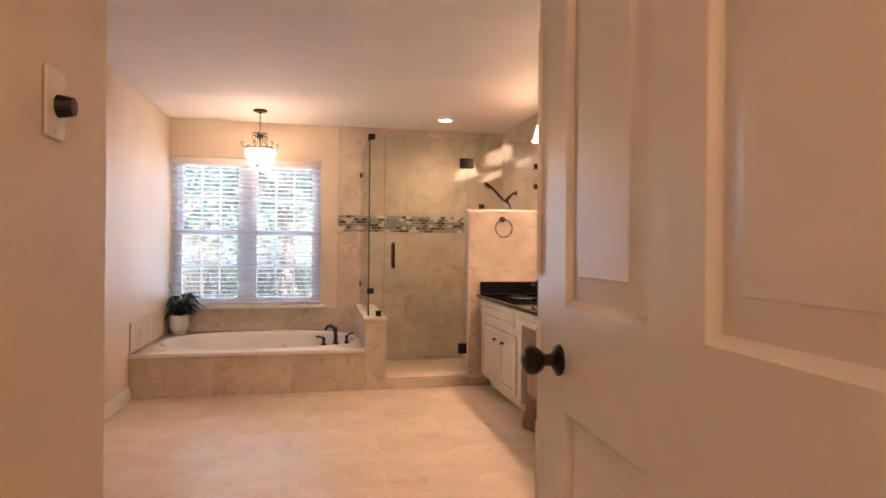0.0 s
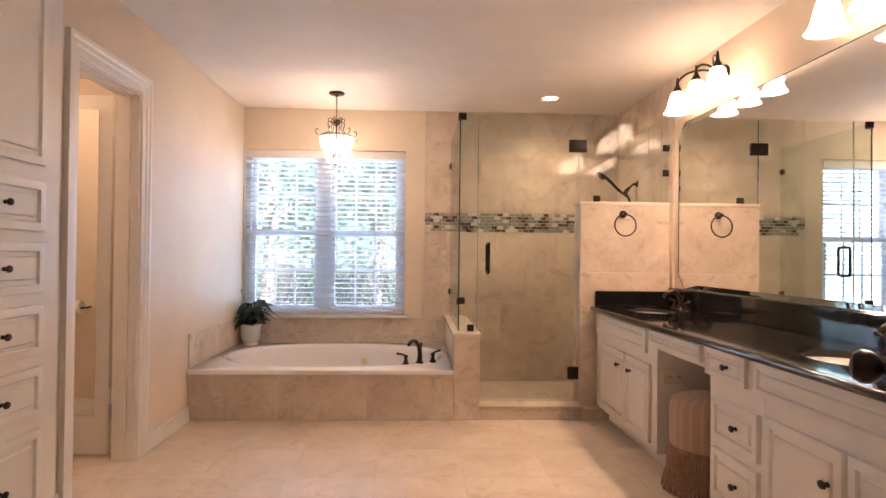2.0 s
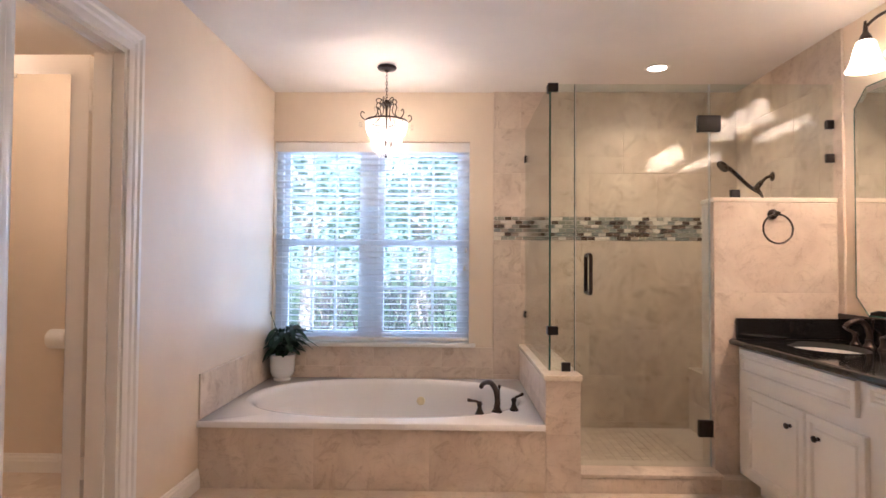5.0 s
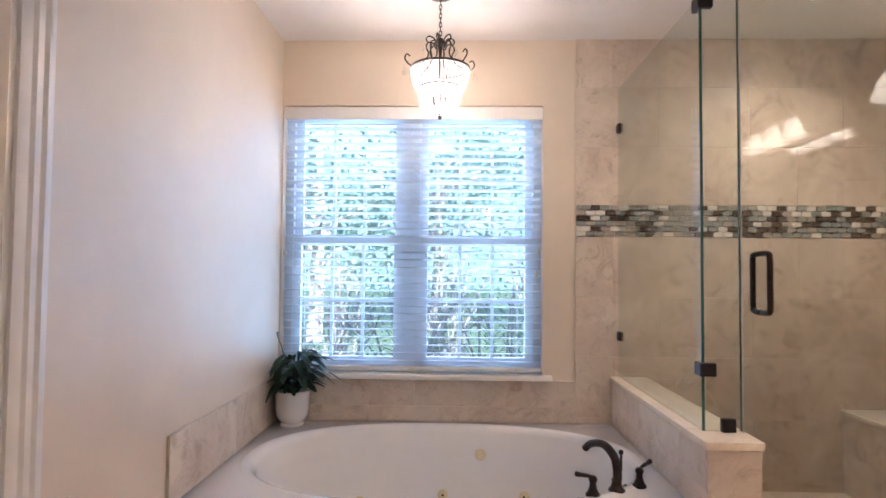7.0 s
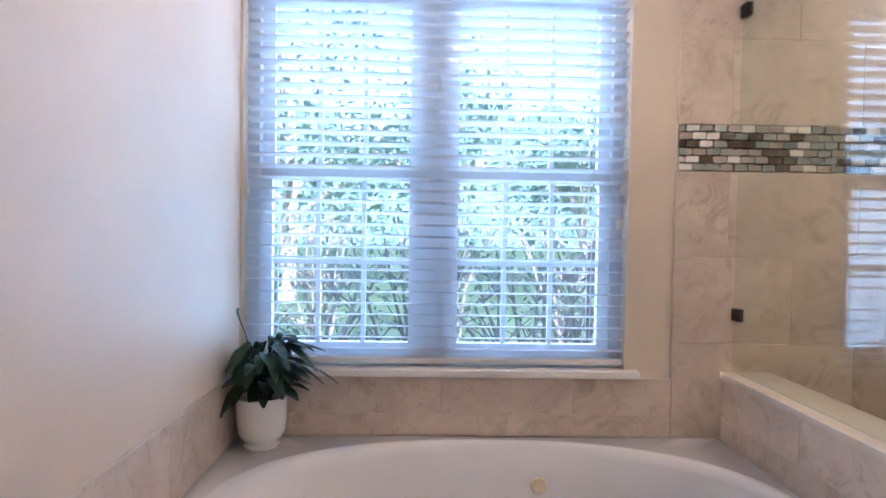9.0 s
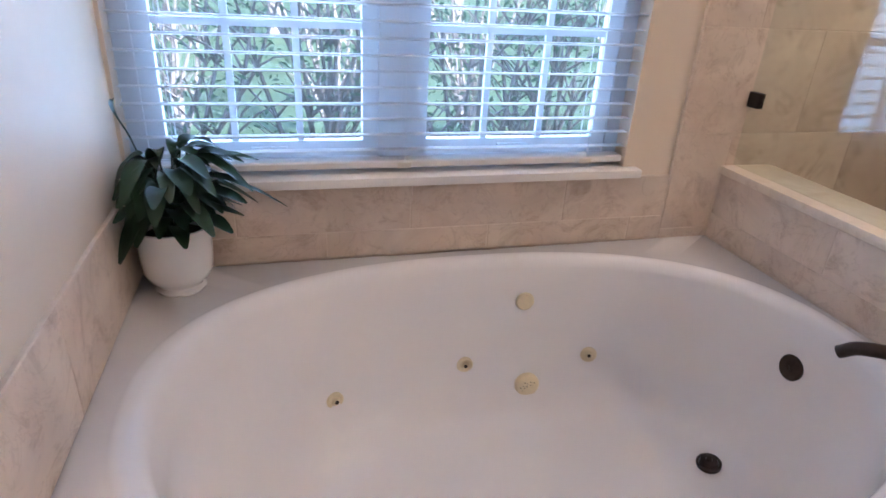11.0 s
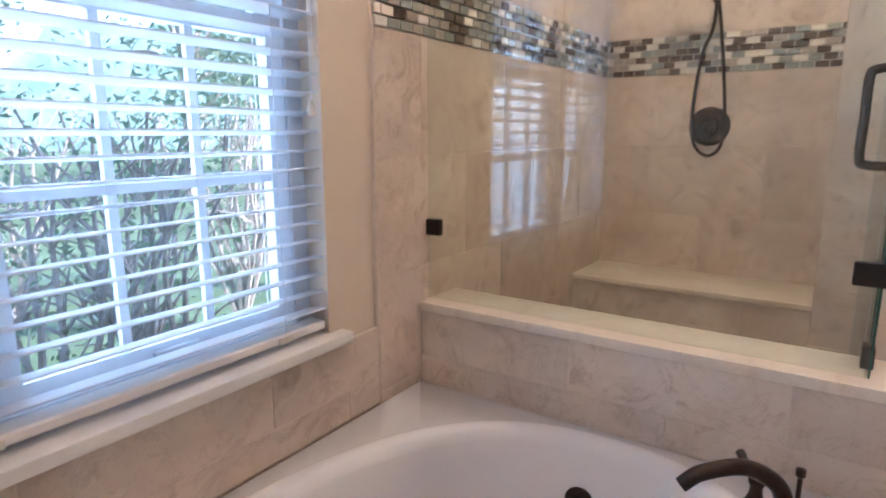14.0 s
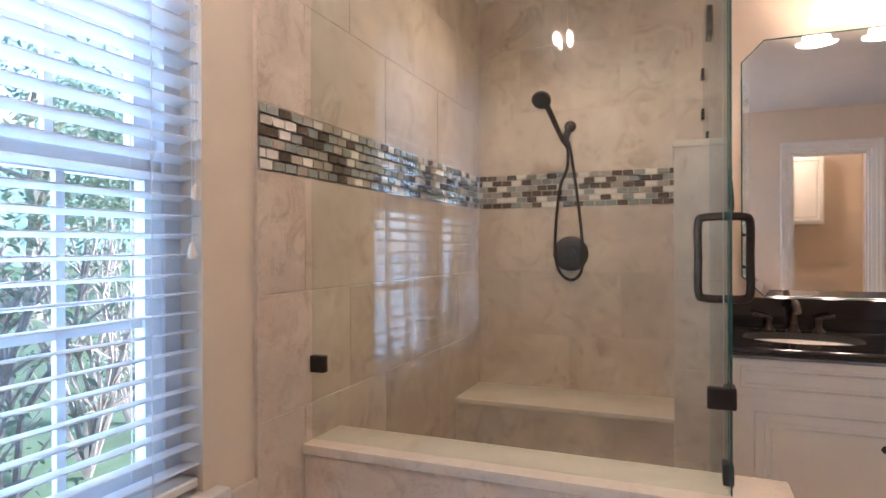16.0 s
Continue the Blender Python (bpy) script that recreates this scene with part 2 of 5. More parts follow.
def part(name, bm, material, parent, label="", smooth=35):
    o = ORIGIN[parent]
    bmesh.ops.translate(bm, vec=-o, verts=bm.verts)
    ob = new(name, finish(bm, name, material, smooth))
    ob.parent = parent
    ORIGIN[ob] = o
    if label:
        ob["label"] = label
    return ob


def solo(name, bm, material, loc, label="", category="", kind="", group="", smooth=35):
    bmesh.ops.translate(bm, vec=-Vector(loc), verts=bm.verts)
    ob = new(name, finish(bm, name, material, smooth))
    ob.location = loc
    ORIGIN[ob] = Vector(loc)
    return tagged(ob, label, category, group, kind)


def add(bm, other):
    """Append the bmesh other to bm."""
    me = bpy.data.meshes.new("tmp")
    other.to_mesh(me)
    other.free()
    bm.from_mesh(me)
    bpy.data.meshes.remove(me)
    return bm


def box(x0, x1, y0, y1, z0, z1, bevel=0.0, seg=1):
    bm = bmesh.new()
    bmesh.ops.create_cube(bm, size=1.0, matrix=Matrix.LocRotScale(((x0 + x1) / 2, (y0 + y1) / 2, (z0 + z1) / 2), None, (abs(x1 - x0), abs(y1 - y0), abs(z1 - z0))))
    if bevel:
        bmesh.ops.bevel(bm, geom=bm.edges[:], offset=bevel, segments=seg, profile=0.6, affect='EDGES')
    return bm


def boxes(*rows, bevel=0.0):
    bm = bmesh.new()
    for r in rows:
        add(bm, box(*r, bevel=bevel))
    return bm


def lathe(profile, seg=24, m=None):
    """Turn (radius, height) pairs about z."""
    bm = bmesh.new()
    rings = []
    for r, z in profile:
        if r < 1e-6:
            rings.append([bm.verts.new((0, 0, z))])
        else:
            rings.append([bm.verts.new((r * math.cos(a), r * math.sin(a), z)) for a in (2 * math.pi * i / seg for i in range(seg))])
    for a, b in zip(rings, rings[1:]):
        for i in range(seg):
            j = (i + 1) % seg
            if len(a) == 1 and len(b) == 1:
                continue
            if len(a) == 1:
                bm.faces.new((a[0], b[i], b[j]))
            elif len(b) == 1:
                bm.faces.new((a[i], a[j], b[0]))
            else:
                bm.faces.new((a[i], a[j], b[j], b[i]))
    bmesh.ops.recalc_face_normals(bm, faces=bm.faces)
    if m:
        bm.transform(m)
    return bm


def tube(points, radius, seg=8, closed=False):
    """A round bar along points; radius may be a list."""
    bm = bmesh.new()
    pts = [Vector(p) for p in points]
    n = len(pts)
    rad = radius if isinstance(radius, (list, tuple)) else [radius] * n
    rings, up = [], None
    for i, p in enumerate(pts):
        a = pts[(i - 1) % n] if closed or i else p
        b = pts[(i + 1) % n] if closed or i < n - 1 else p
        t = (b - a).normalized()
        if up is None:
            up = t.orthogonal().normalized()
        up = (up - t * up.dot(t)).normalized()
        side = t.cross(up)
        rings.append([bm.verts.new(p + rad[i] * (math.cos(w) * up + math.sin(w) * side)) for w in (2 * math.pi * k / seg for k in range(seg))])
    for i in range(n if closed else n - 1):
        a, b = rings[i], rings[(i + 1) % n]
        for k in range(seg):
            bm.faces.new((a[k], a[(k + 1) % seg], b[(k + 1) % seg], b[k]))
    if not closed:
        bm.faces.new(rings[0][::-1])
        bm.faces.new(rings[-1])
    bmesh.ops.recalc_face_normals(bm, faces=bm.faces)
    return bm


def spline(points, steps=6):
    """Smooth curve through points."""
    p = [Vector(q) for q in points]
    p = [2 * p[0] - p[1]] + p + [2 * p[-1] - p[-2]]
    out = []
    for i in range(1, len(p) - 2):
        for s in range(steps):
            t = s / steps
            out.append(0.5 * ((2 * p[i]) + (p[i + 1] - p[i - 1]) * t + (2 * p[i - 1] - 5 * p[i] + 4 * p[i + 1] - p[i + 2]) * t * t + (3 * p[i] - p[i - 1] - 3 * p[i + 1] + p[i + 2]) * t ** 3))
    out.append(p[-2])
    return out


def turned(bm, m):
    bm.transform(m)
    return bm


def extrude_profile(profile, p0, p1, normal):
    """A moulding: profile of (out, up) pairs swept from p0 to p1; out runs along normal, up is the cross direction."""
    bm = bmesh.new()
    p0, p1, nrm = Vector(p0), Vector(p1), Vector(normal).normalized()
    up = nrm.cross((p1 - p0).normalized())
    if up.z < -1e-6:
        up = -up
    a = [bm.verts.new(p0 + nrm * o + up * u) for o, u in profile]
    b = [bm.verts.new(p1 + nrm * o + up * u) for o, u in profile]
    k = len(profile)
    for i in range(k):
        bm.faces.new((a[i], a[(i + 1) % k], b[(i + 1) % k], b[i]))
    bm.faces.new(a[::-1])
    bm.faces.new(b)
    bmesh.ops.recalc_face_normals(bm, faces=bm.faces)
    return bm


def panel(w, h, t=0.02, rail=0.045, step=0.011, raised=True):
    """A panelled cabinet front: width along x, height along z, face towards -y, back at y = 0."""
    bm = box(-w / 2, w / 2, -t, 0, -h / 2, h / 2)
    front = [f for f in bm.faces if f.normal.y < -0.9]
    edges = [e for e in front[0].edges]
    bmesh.ops.bevel(bm, geom=edges, offset=0.006, segments=2, profile=0.6, affect='EDGES')
    bm.normal_update()
    front = max((f for f in bm.faces if f.normal.y < -0.9), key=lambda f: f.calc_area())
    rail = min(rail, w * 0.2, h * 0.26)
    for thick, depth in ((rail * 0.55, 0), (0.006, -step), (rail * 0.3, 0), (0.006, step * 0.8), (rail * 0.25, 0)) if raised else ((rail, 0), (0.008, -step)):
        bmesh.ops.inset_region(bm, faces=[front], thickness=thick, depth=depth, use_even_offset=True)
    return bm


def knob_bm(r=0.014, out=0.026):
    """Small cabinet knob along -y from y = 0."""
    bm = lathe([(0, 0), (r * 0.62, 0), (r * 0.5, out * 0.2), (r * 0.36, out * 0.35), (r * 0.55, out * 0.55), (r, out * 0.7), (r * 0.92, out * 0.88), (r * 0.45, out), (0, out * 1.01)], 14)
    bm.transform(Matrix.Rotation(radians(90), 4, 'X') @ Matrix.Diagonal((1.35, 1, 1, 1)))
    return bm


def piece_mesh(name, w, d, h, material, bevel=0.0015):
    bm = box(-w / 2, w / 2, -d / 2, d / 2, -h / 2, h / 2)
    if bevel:
        bmesh.ops.bevel(bm, geom=bm.edges[:], offset=bevel, segments=1, affect='EDGES')
    return finish(bm, name, material)


PIECES = {}


def piece(name, parent, x0, x1, y0, y1, z0, z1, material):
    """One tile as an object of its own; alike sizes share a mesh."""
    key = (name, round(x1 - x0, 3), round(y1 - y0, 3), round(z1 - z0, 3), material.name)
    if key not in PIECES:
        PIECES[key] = piece_mesh(name, x1 - x0, y1 - y0, z1 - z0, material)
    ob = new(name, PIECES[key])
    ob.location = Vector(((x0 + x1) / 2, (y0 + y1) / 2, (z0 + z1) / 2)) - ORIGIN[parent]
    ob.parent = parent
    return ob


# ---- structure ----
def structure(name, bm, material, label, category, smooth=None):
    return solo(name, bm, material, (0, 0, 0), label, category, "structure", smooth=smooth)


floor = structure("floor", boxes((-2.4, 3.1, -0.7, TUB_Y + 0.02, -0.15, -0.0008), (KX0, 3.1, TUB_Y + 0.02, 7.15, -0.15, -0.0008)), GROUT, "pale beige travertine tile floor with faint joints", "floor")
ceiling = structure("ceiling", box(-2.4, 3.1, -0.7, 7.15, H, H + 0.12), CEIL, "off-white lightly textured painted ceiling", "ceiling")
DY0, DY1, DZ = 4.345, 4.975, 2.055          # toilet room doorway in the west wall
wall_west = structure("wall_west", boxes((XL - 0.12, XL, YS, DY0, 0, H), (XL - 0.12, XL, DY1, 7.11, 0, H), (XL - 0.12, XL, DY0, DY1, DZ, H)), PAINT, "beige painted wall beside the tub", "wall")
WX0, WX1, WZ0, WZ1 = -0.55, 0.90, 0.612, 2.10   # window opening
wall_north = structure("wall_north", boxes((XL, WX0, YW, 7.11, 0, H), (WX1, XR + 0.12, YW, 7.11, -0.1, H), (WX0, WX1, YW, 7.11, -0.1, WZ0 - 0.03), (WX0, WX1, YW, 7.11, WZ1, H)), PAINT, "beige painted wall round the window", "wall")
wall_east = structure("wall_east", boxes((XM, XM + 0.2, YS, HY1, 0, H), (XR, XR + 0.145, HY1, 7.11, -0.1, H)), PAINT, "beige painted wall behind the vanity mirror", "wall")
wall_south = structure("wall_south", boxes((1.528, XM + 0.2, YS - 0.12, YS, 0, H), (XL - 0.12, 0.435, YS - 0.12, YS, 0, H), (0.435, 1.528, YS - 0.12, YS, 2.12, H)), PAINT, "beige painted wall with a double doorway", "wall")
wall_hall_west = structure("wall_hall_west", box(0.315, 0.435, -0.7, YS - 0.12, 0, H), PAINT, "beige painted entry wall with a switch plate", "wall")
wall_hall_east = structure("wall_hall_east", boxes((1.54, 1.66, -0.7, YS - 0.12, 0, H)), PAINT, "beige painted entry wall behind the open door", "wall")
wall_hall_south = structure("wall_hall_south", box(0.33, 1.66, -0.82, -0.7, 0, H), PAINT, "plain beige painted wall", "wall")
wall_wc = structure("wall_toilet_room", boxes((-2.3, -2.18, 3.9, 6.3, 0, H), (-2.18, XL - 0.12, 6.18, 6.3, 0, H), (-2.18, XL - 0.12, 3.9, 4.02, 0, H)), PAINT, "beige painted toilet room walls", "wall")

# casing of the toilet room doorway
def casing(name, x, side, y0, y1, z, label, axis='x'):
    """Moulded frame round an opening in a wall; the moulding stands proud towards side."""
    t = thing(name, (x, (y0 + y1) / 2, 0) if axis == 'x' else ((y0 + y1) / 2, x, 0), label, "door frame", kind="structure")
    outline = [(0, 0), (0.012, 0.002), (0.016, 0.014), (0.016, 0.034), (0.022, 0.044), (0.022, 0.064), (0.028, 0.074), (0.028, 0.094), (0, 0.094)]
    for k, yy in ((-1, y0), (1, y1)):
        bm = bmesh.new()
        for zz in (0.0, 1.0):
            for o, u in outline:
                bm.verts.new((side * o, k * u, (z + u) * zz))
        bm.verts.ensure_lookup_table()
        n = len(outline)
        for i in range(n):
            j = (i + 1) % n
            bm.faces.new([bm.verts[q] for q in (i, j, n + j, n + i)])
        bm.faces.new(bm.verts[:n])
        bm.faces.new(bm.verts[n:])
        bmesh.ops.recalc_face_normals(bm, faces=bm.faces)
        bm.transform(Matrix.Translation((x, yy, 0)) if axis == 'x' else Matrix.Translation((yy, x, 0)) @ Matrix.Rotation(radians(-90), 4, 'Z'))
        part("casing_leg", bm, TRIM, t, smooth=20)
    bm = bmesh.new()
    for k, yy in ((-1, y0), (1, y1)):
        for o, u in outline:
            bm.verts.new((side * o, yy - (y0 + y1) / 2 + k * u, z + u))
    bm.verts.ensure_lookup_table()
    n = len(outline)
    for i in range(n):
        j = (i + 1) % n
        bm.faces.new([bm.verts[q] for q in (i, j, n + j, n + i)])
    bmesh.ops.recalc_face_normals(bm, faces=bm.faces)
    bm.transform(Matrix.Translation((x, (y0 + y1) / 2, 0)) if axis == 'x' else Matrix.Translation(((y0 + y1) / 2, x, 0)) @ Matrix.Rotation(radians(-90), 4, 'Z'))
    part("casing_head", bm, TRIM, t, smooth=20)
    return t


frame1 = casing("door_frame_1", XL + 0.001, 1, DY0, DY1, DZ, "white moulded door casing round the toilet room doorway")
part("jamb", boxes((XL - 0.122, XL + 0.004, DY0, DY0 + 0.018, 0, DZ - 0.018), (XL - 0.122, XL + 0.004, DY1 - 0.018, DY1, 0, DZ - 0.018), (XL - 0.122, XL + 0.004, DY0, DY1, DZ - 0.018, DZ)), TRIM, frame1)
part("door_stop", boxes((XL - 0.075, XL - 0.04, DY1 - 0.03, DY1 - 0.018, 0, DZ - 0.03), (XL - 0.075, XL - 0.04, DY0 + 0.018, DY0 + 0.03, 0, DZ - 0.03), (XL - 0.075, XL - 0.04, DY0 + 0.018, DY1 - 0.018, DZ - 0.03, DZ - 0.018)), TRIM, frame1)

BASE_P = [(0, 0), (0.016, 0), (0.016, 0.062), (0.011, 0.07), (0.011, 0.082), (0.007, 0.09), (0.007, 0.1), (0, 0.104)]


def baseboard(p0, p1, normal):
    bm = extrude_profile(BASE_P, p0, p1, normal)
    return solo("baseboard", bm, TRIM, p0, "white moulded baseboard along the beige wall", "baseboard", "structure", smooth=20)


baseboard((XL + 0.001, DY1 + 0.094, 0), (XL + 0.001, TUB_Y, 0), (1, 0, 0))
baseboard((XL + 0.001, 4.19, 0), (XL + 0.001, DY0 - 0.094, 0), (1, 0, 0))
baseboard((XL + 0.001, YS, 0), (XL + 0.001, 3.08, 0), (1, 0, 0))
baseboard((-2.18, 4.021, 0), (XL - 0.12, 4.021, 0), (0, 1, 0))
baseboard((-2.179, 4.03, 0), (-2.179, 6.18, 0), (1, 0, 0))
baseboard((XL - 0.121, 4.03, 0), (XL - 0.121, DY0, 0), (-1, 0, 0))

# ---- window ----
window = thing("window_1", ((WX0 + WX1) / 2, 7.06, WZ0), "white vinyl double-hung twin window with muntins", "window", kind="structure")
FY = 7.06
mx = (WX0 + WX1) / 2 - 0.01


def sash(x0, x1, z0, z1, y, name="sash"):
    w = 0.045
    s = part(name, boxes((x0, x0 + w, y, y + 0.03, z0, z1), (x1 - w, x1, y, y + 0.03, z0, z1), (x0 + w, x1 - w, y, y + 0.03, z0, z0 + w), (x0 + w, x1 - w, y, y + 0.03, z1 - w, z1)), VINYL, window, smooth=None)
    cx, cz = (x0 + x1) / 2, (z0 + z1) / 2
    part("muntin", boxes(*[(x - 0.009, x + 0.009, y + 0.008, y + 0.022, z0 + w, z1 - w) for x in (x0 + w + (x1 - x0 - 2 * w) / 3, x1 - w - (x1 - x0 - 2 * w) / 3)]), VINYL, s, smooth=None)
    part("muntin", box(x0 + w, x1 - w, y + 0.009, y + 0.021, cz - 0.009, cz + 0.009), VINYL, s, smooth=None)
    p = part("pane", box(x0 + w - 0.004, x1 - w + 0.004, y + 0.013, y + 0.017, z0 + w - 0.004, z1 - w + 0.004), PANE, s, smooth=None)
    p.visible_shadow = False


part("window_frame", boxes((WX0, WX0 + 0.045, FY - 0.03, 7.11, WZ0, WZ1), (WX1 - 0.045, WX1, FY - 0.03, 7.11, WZ0, WZ1), (WX0, WX1, FY - 0.03, 7.11, WZ0, WZ0 + 0.035), (WX0, WX1, FY - 0.03, 7.11, WZ1 - 0.04, WZ1), (mx - 0.05, mx + 0.05, FY - 0.03, 7.11, WZ0, WZ1)), VINYL, window, smooth=None)
for x0, x1 in ((WX0 + 0.045, mx - 0.05), (mx + 0.05, WX1 - 0.045)):
    sash(x0, x1, WZ0 + 0.035, 1.362, FY - 0.02)
    sash(x0, x1, 1.325, WZ1 - 0.04, FY + 0.012)
    part("sash_lift", box((x0 + x1) / 2 - 0.05, (x0 + x1) / 2 + 0.05, FY - 0.032, FY - 0.02, WZ0 + 0.055, WZ0 + 0.067, 0.002), VINYL, window)
sill = part("window_sill", box(WX0 - 0.008, 0.948, 6.925, FY - 0.03, WZ0 - 0.028, WZ0, 0.006, 2), TRIM, window, "white painted wooden sill")

# ---- blind ----
blind = thing("window_blind", ((WX0 + WX1) / 2, 7.0, 0.64), "white two-inch slatted blind lowered over the window, slats open", "blind")
BX0, BX1, BY = WX0 + 0.008, WX1 - 0.006, 6.997
part("valance", box(BX0 - 0.004, BX1 + 0.003, BY - 0.042, BY - 0.027, 2.02, 2.091, 0.004, 2), RAILS, blind)
part("headrail", box(BX0, BX1, BY - 0.024, BY + 0.024, 2.045, 2.092), RAILS, blind, smooth=None)
SLATS, Z0, Z1 = 32, 0.655, 2.04
sl = bmesh.new()
cross = [(-0.0285, -0.0015), (-0.0275, 0.0003), (0.0, 0.0042), (0.0275, 0.0003), (0.0285, -0.0015), (0.0275, -0.0028), (0.0, 0.001), (-0.0275, -0.0028)]
va = [[sl.verts.new((x, a, b)) for a, b in cross] for x in (-(BX1 - BX0) / 2, (BX1 - BX0) / 2)]
for i in range(8):
    sl.faces.new((va[0][i], va[0][(i + 1) % 8], va[1][(i + 1) % 8], va[1][i]))
sl.faces.new(va[0])
sl.faces.new(va[1])
bmesh.ops.recalc_face_normals(sl, faces=sl.faces)
slat_me = finish(sl, "slat", BLIND, 40)
for i in range(SLATS):
    s = new("slat", slat_me)
    s.parent = blind
    z = Z0 + (Z1 - Z0) * (i + 0.5) / SLATS
    s.matrix_local = pose((BX0 + BX1) / 2 - ORIGIN[blind].x, BY - ORIGIN[blind].y, z - ORIGIN[blind].z, -9.0 + random.uniform(-1.5, 1.5), random.uniform(-0.08, 0.08), 0)
part("bottom_rail", box(BX0, BX1, BY - 0.026, BY + 0.026, 0.626, 0.648, 0.004), RAILS, blind)
for x in (BX0 + 0.11, (BX0 + BX1) / 2 + 0.005, BX1 - 0.13):
    part("ladder_cord", boxes((x - 0.0012, x + 0.0012, BY - 0.0305, BY - 0.029, 0.65, 2.05), (x - 0.0012, x + 0.0012, BY + 0.029, BY + 0.0305, 0.65, 2.05)), BLIND, blind, smooth=None)
    part("rail_button", box(x - 0.02, x + 0.02, BY - 0.0295, BY - 0.0255, 0.626, 0.642), PLATE, blind)
for x, z in ((BX0 + 0.012, 1.29), (BX1 - 0.02, 1.31), (BX1 - 0.03, 1.18)):
    part("cord", tube([(x, BY - 0.036, 2.05), (x, BY - 0.038, z)], 0.0012, 5), BLIND, blind)
    part("tassel", lathe([(0, 0), (0.009, 0), (0.011, 0.01), (0.005, 0.034), (0, 0.036)], 10, Matrix.Translation((x, BY - 0.038, z - 0.034))), PLATE, blind)

# ---- tub ----
TX1 = KX0
tub = thing("bathtub", (0.35, 6.34, 0.0), "white acrylic oval whirlpool tub set in a tiled surround", "bathtub")
TC = Vector((0.355, 6.345))


def oval(cx, cy, a, b, n, ang):
    c, s = math.cos(ang), math.sin(ang)
    r = (abs(c / a) ** n + abs(s / b) ** n) ** (-1 / n)
    return Vector((cx + r * c, cy + r * s))


RX0, RX1, RY0, RY1 = XL + 0.002, TX1 - 0.002, TUB_Y - 0.02, YW - 0.012
angs = sorted([2 * math.pi * i / 96 for i in range(96)] + [math.atan2(y - TC.y, x - TC.x) % (2 * math.pi) for x in (RX0, RX1) for y in (RY0, RY1)])


def rect_hit(ang):
    c, s = math.cos(ang), math.sin(ang)
    d = min((RX1 - TC.x) / c if c > 1e-9 else (RX0 - TC.x) / c if c < -1e-9 else 9e9, (RY1 - TC.y) / s if s > 1e-9 else (RY0 - TC.y) / s if s < -1e-9 else 9e9)
    return TC + d * Vector((c, s))


bm = bmesh.new()
rings = [[bm.verts.new((*rect_hit(a), DECK - 0.032)) for a in angs], [bm.verts.new((*rect_hit(a), DECK - 0.004)) for a in angs]]
rings.append([bm.verts.new((*(rect_hit(a) + (TC - rect_hit(a)).normalized() * 0.005), DECK)) for a in angs])
TUBX = 0.04
LEVELS = [(0.0, 0.838, 0.575, 0.335, 2.35), (0.004, 0.83, 0.567, 0.335, 2.35), (0.006, 0.818, 0.556, 0.335, 2.35), (0.004, 0.80, 0.541, 0.335, 2.35), (-0.004, 0.785, 0.528, 0.337, 2.35), (-0.03, 0.772, 0.517, 0.342, 2.35),
          (-0.12, 0.768, 0.505, 0.352, 2.35), (-0.24, 0.75, 0.49, 0.364, 2.35), (-0.34, 0.705, 0.47, 0.385, 2.35), (-0.42, 0.665, 0.44, 0.41, 2.35), (-0.47, 0.625, 0.405, 0.425, 2.35), (-0.495, 0.585, 0.37, 0.435, 2.3), (-0.505, 0.54, 0.33, 0.44, 2.3), (-0.512, 0.4, 0.24, 0.45, 2.2)]
LEVELS = [(dz, a + TUBX, b, cx + TUBX, n) for dz, a, b, cx, n in LEVELS]
for dz, a, b, cx, n in LEVELS:
    rings.append([bm.verts.new((*oval(cx, TC.y, a, b, n, g), DECK + dz)) for g in angs])
rings.append([bm.verts.new((0.45, TC.y, DECK - 0.518))])
for a, b in zip(rings, rings[1:]):
    for i in range(len(angs)):
        j = (i + 1) % len(angs)
        bm.faces.new((a[i], a[j], b[0]) if len(b) == 1 else (a[i], a[j], b[j], b[i]))
bmesh.ops.recalc_face_normals(bm, faces=bm.faces)
part("shell", bm, ACRYLIC, tub, smooth=50)


def wall_at(x, z):
    """The point of the tub's back inner wall at x and height z."""
    d = z - DECK
    for (d0, a0, b0, c0, n0), (d1, a1, b1, c1, n1) in zip(LEVELS[4:], LEVELS[5:]):
        if d1 <= d <= d0:
            k = (d - d0) / (d1 - d0)
            a, b, c, n = a0 + k * (a1 - a0), b0 + k * (b1 - b0), c0 + k * (c1 - c0), n0
            return Vector((x, TC.y + b * (1 - abs((x - c) / a) ** n) ** (1 / n), z))


def jet(name, x, z, prof, material, label, sub=None):
    p = wall_at(x, z)
    dx = wall_at(x + 0.01, z) - p
    nrm = Vector((dx.y, -dx.x, dx.length * 0.12)).normalized()
    m = Matrix.Translation(p) @ nrm.to_track_quat('Z', 'Y').to_matrix().to_4x4()
    j = part(name, lathe(prof, 20, m), material, tub, label)
    if sub:
        part("nozzle", lathe(sub, 12, m), DARK, j)


JET = [(0.027, -0.004), (0.027, 0.003), (0.022, 0.006), (0.014, 0.004), (0.010, 0.010), (0, 0.011)]
NOZ = [(0.006, 0.0105), (0.006, 0.0125), (0, 0.0125)]
for x, z in ((-0.056, 0.004), (0.363, 0.014), (0.782, 0.025)):
    jet("jet", x, z, JET, IVORY, "yellowed plastic water jet", NOZ)
jet("air_button", 0.558, 0.215, [(0.03, -0.004), (0.03, 0.004), (0.026, 0.009), (0, 0.010)], IVORY, "yellowed plastic air button")
jet("suction_cover", 0.572, -0.068, [(0.042, -0.004), (0.042, 0.006), (0.036, 0.014), (0.02, 0.018), (0, 0.018)], IVORY, "yellowed perforated suction cover")
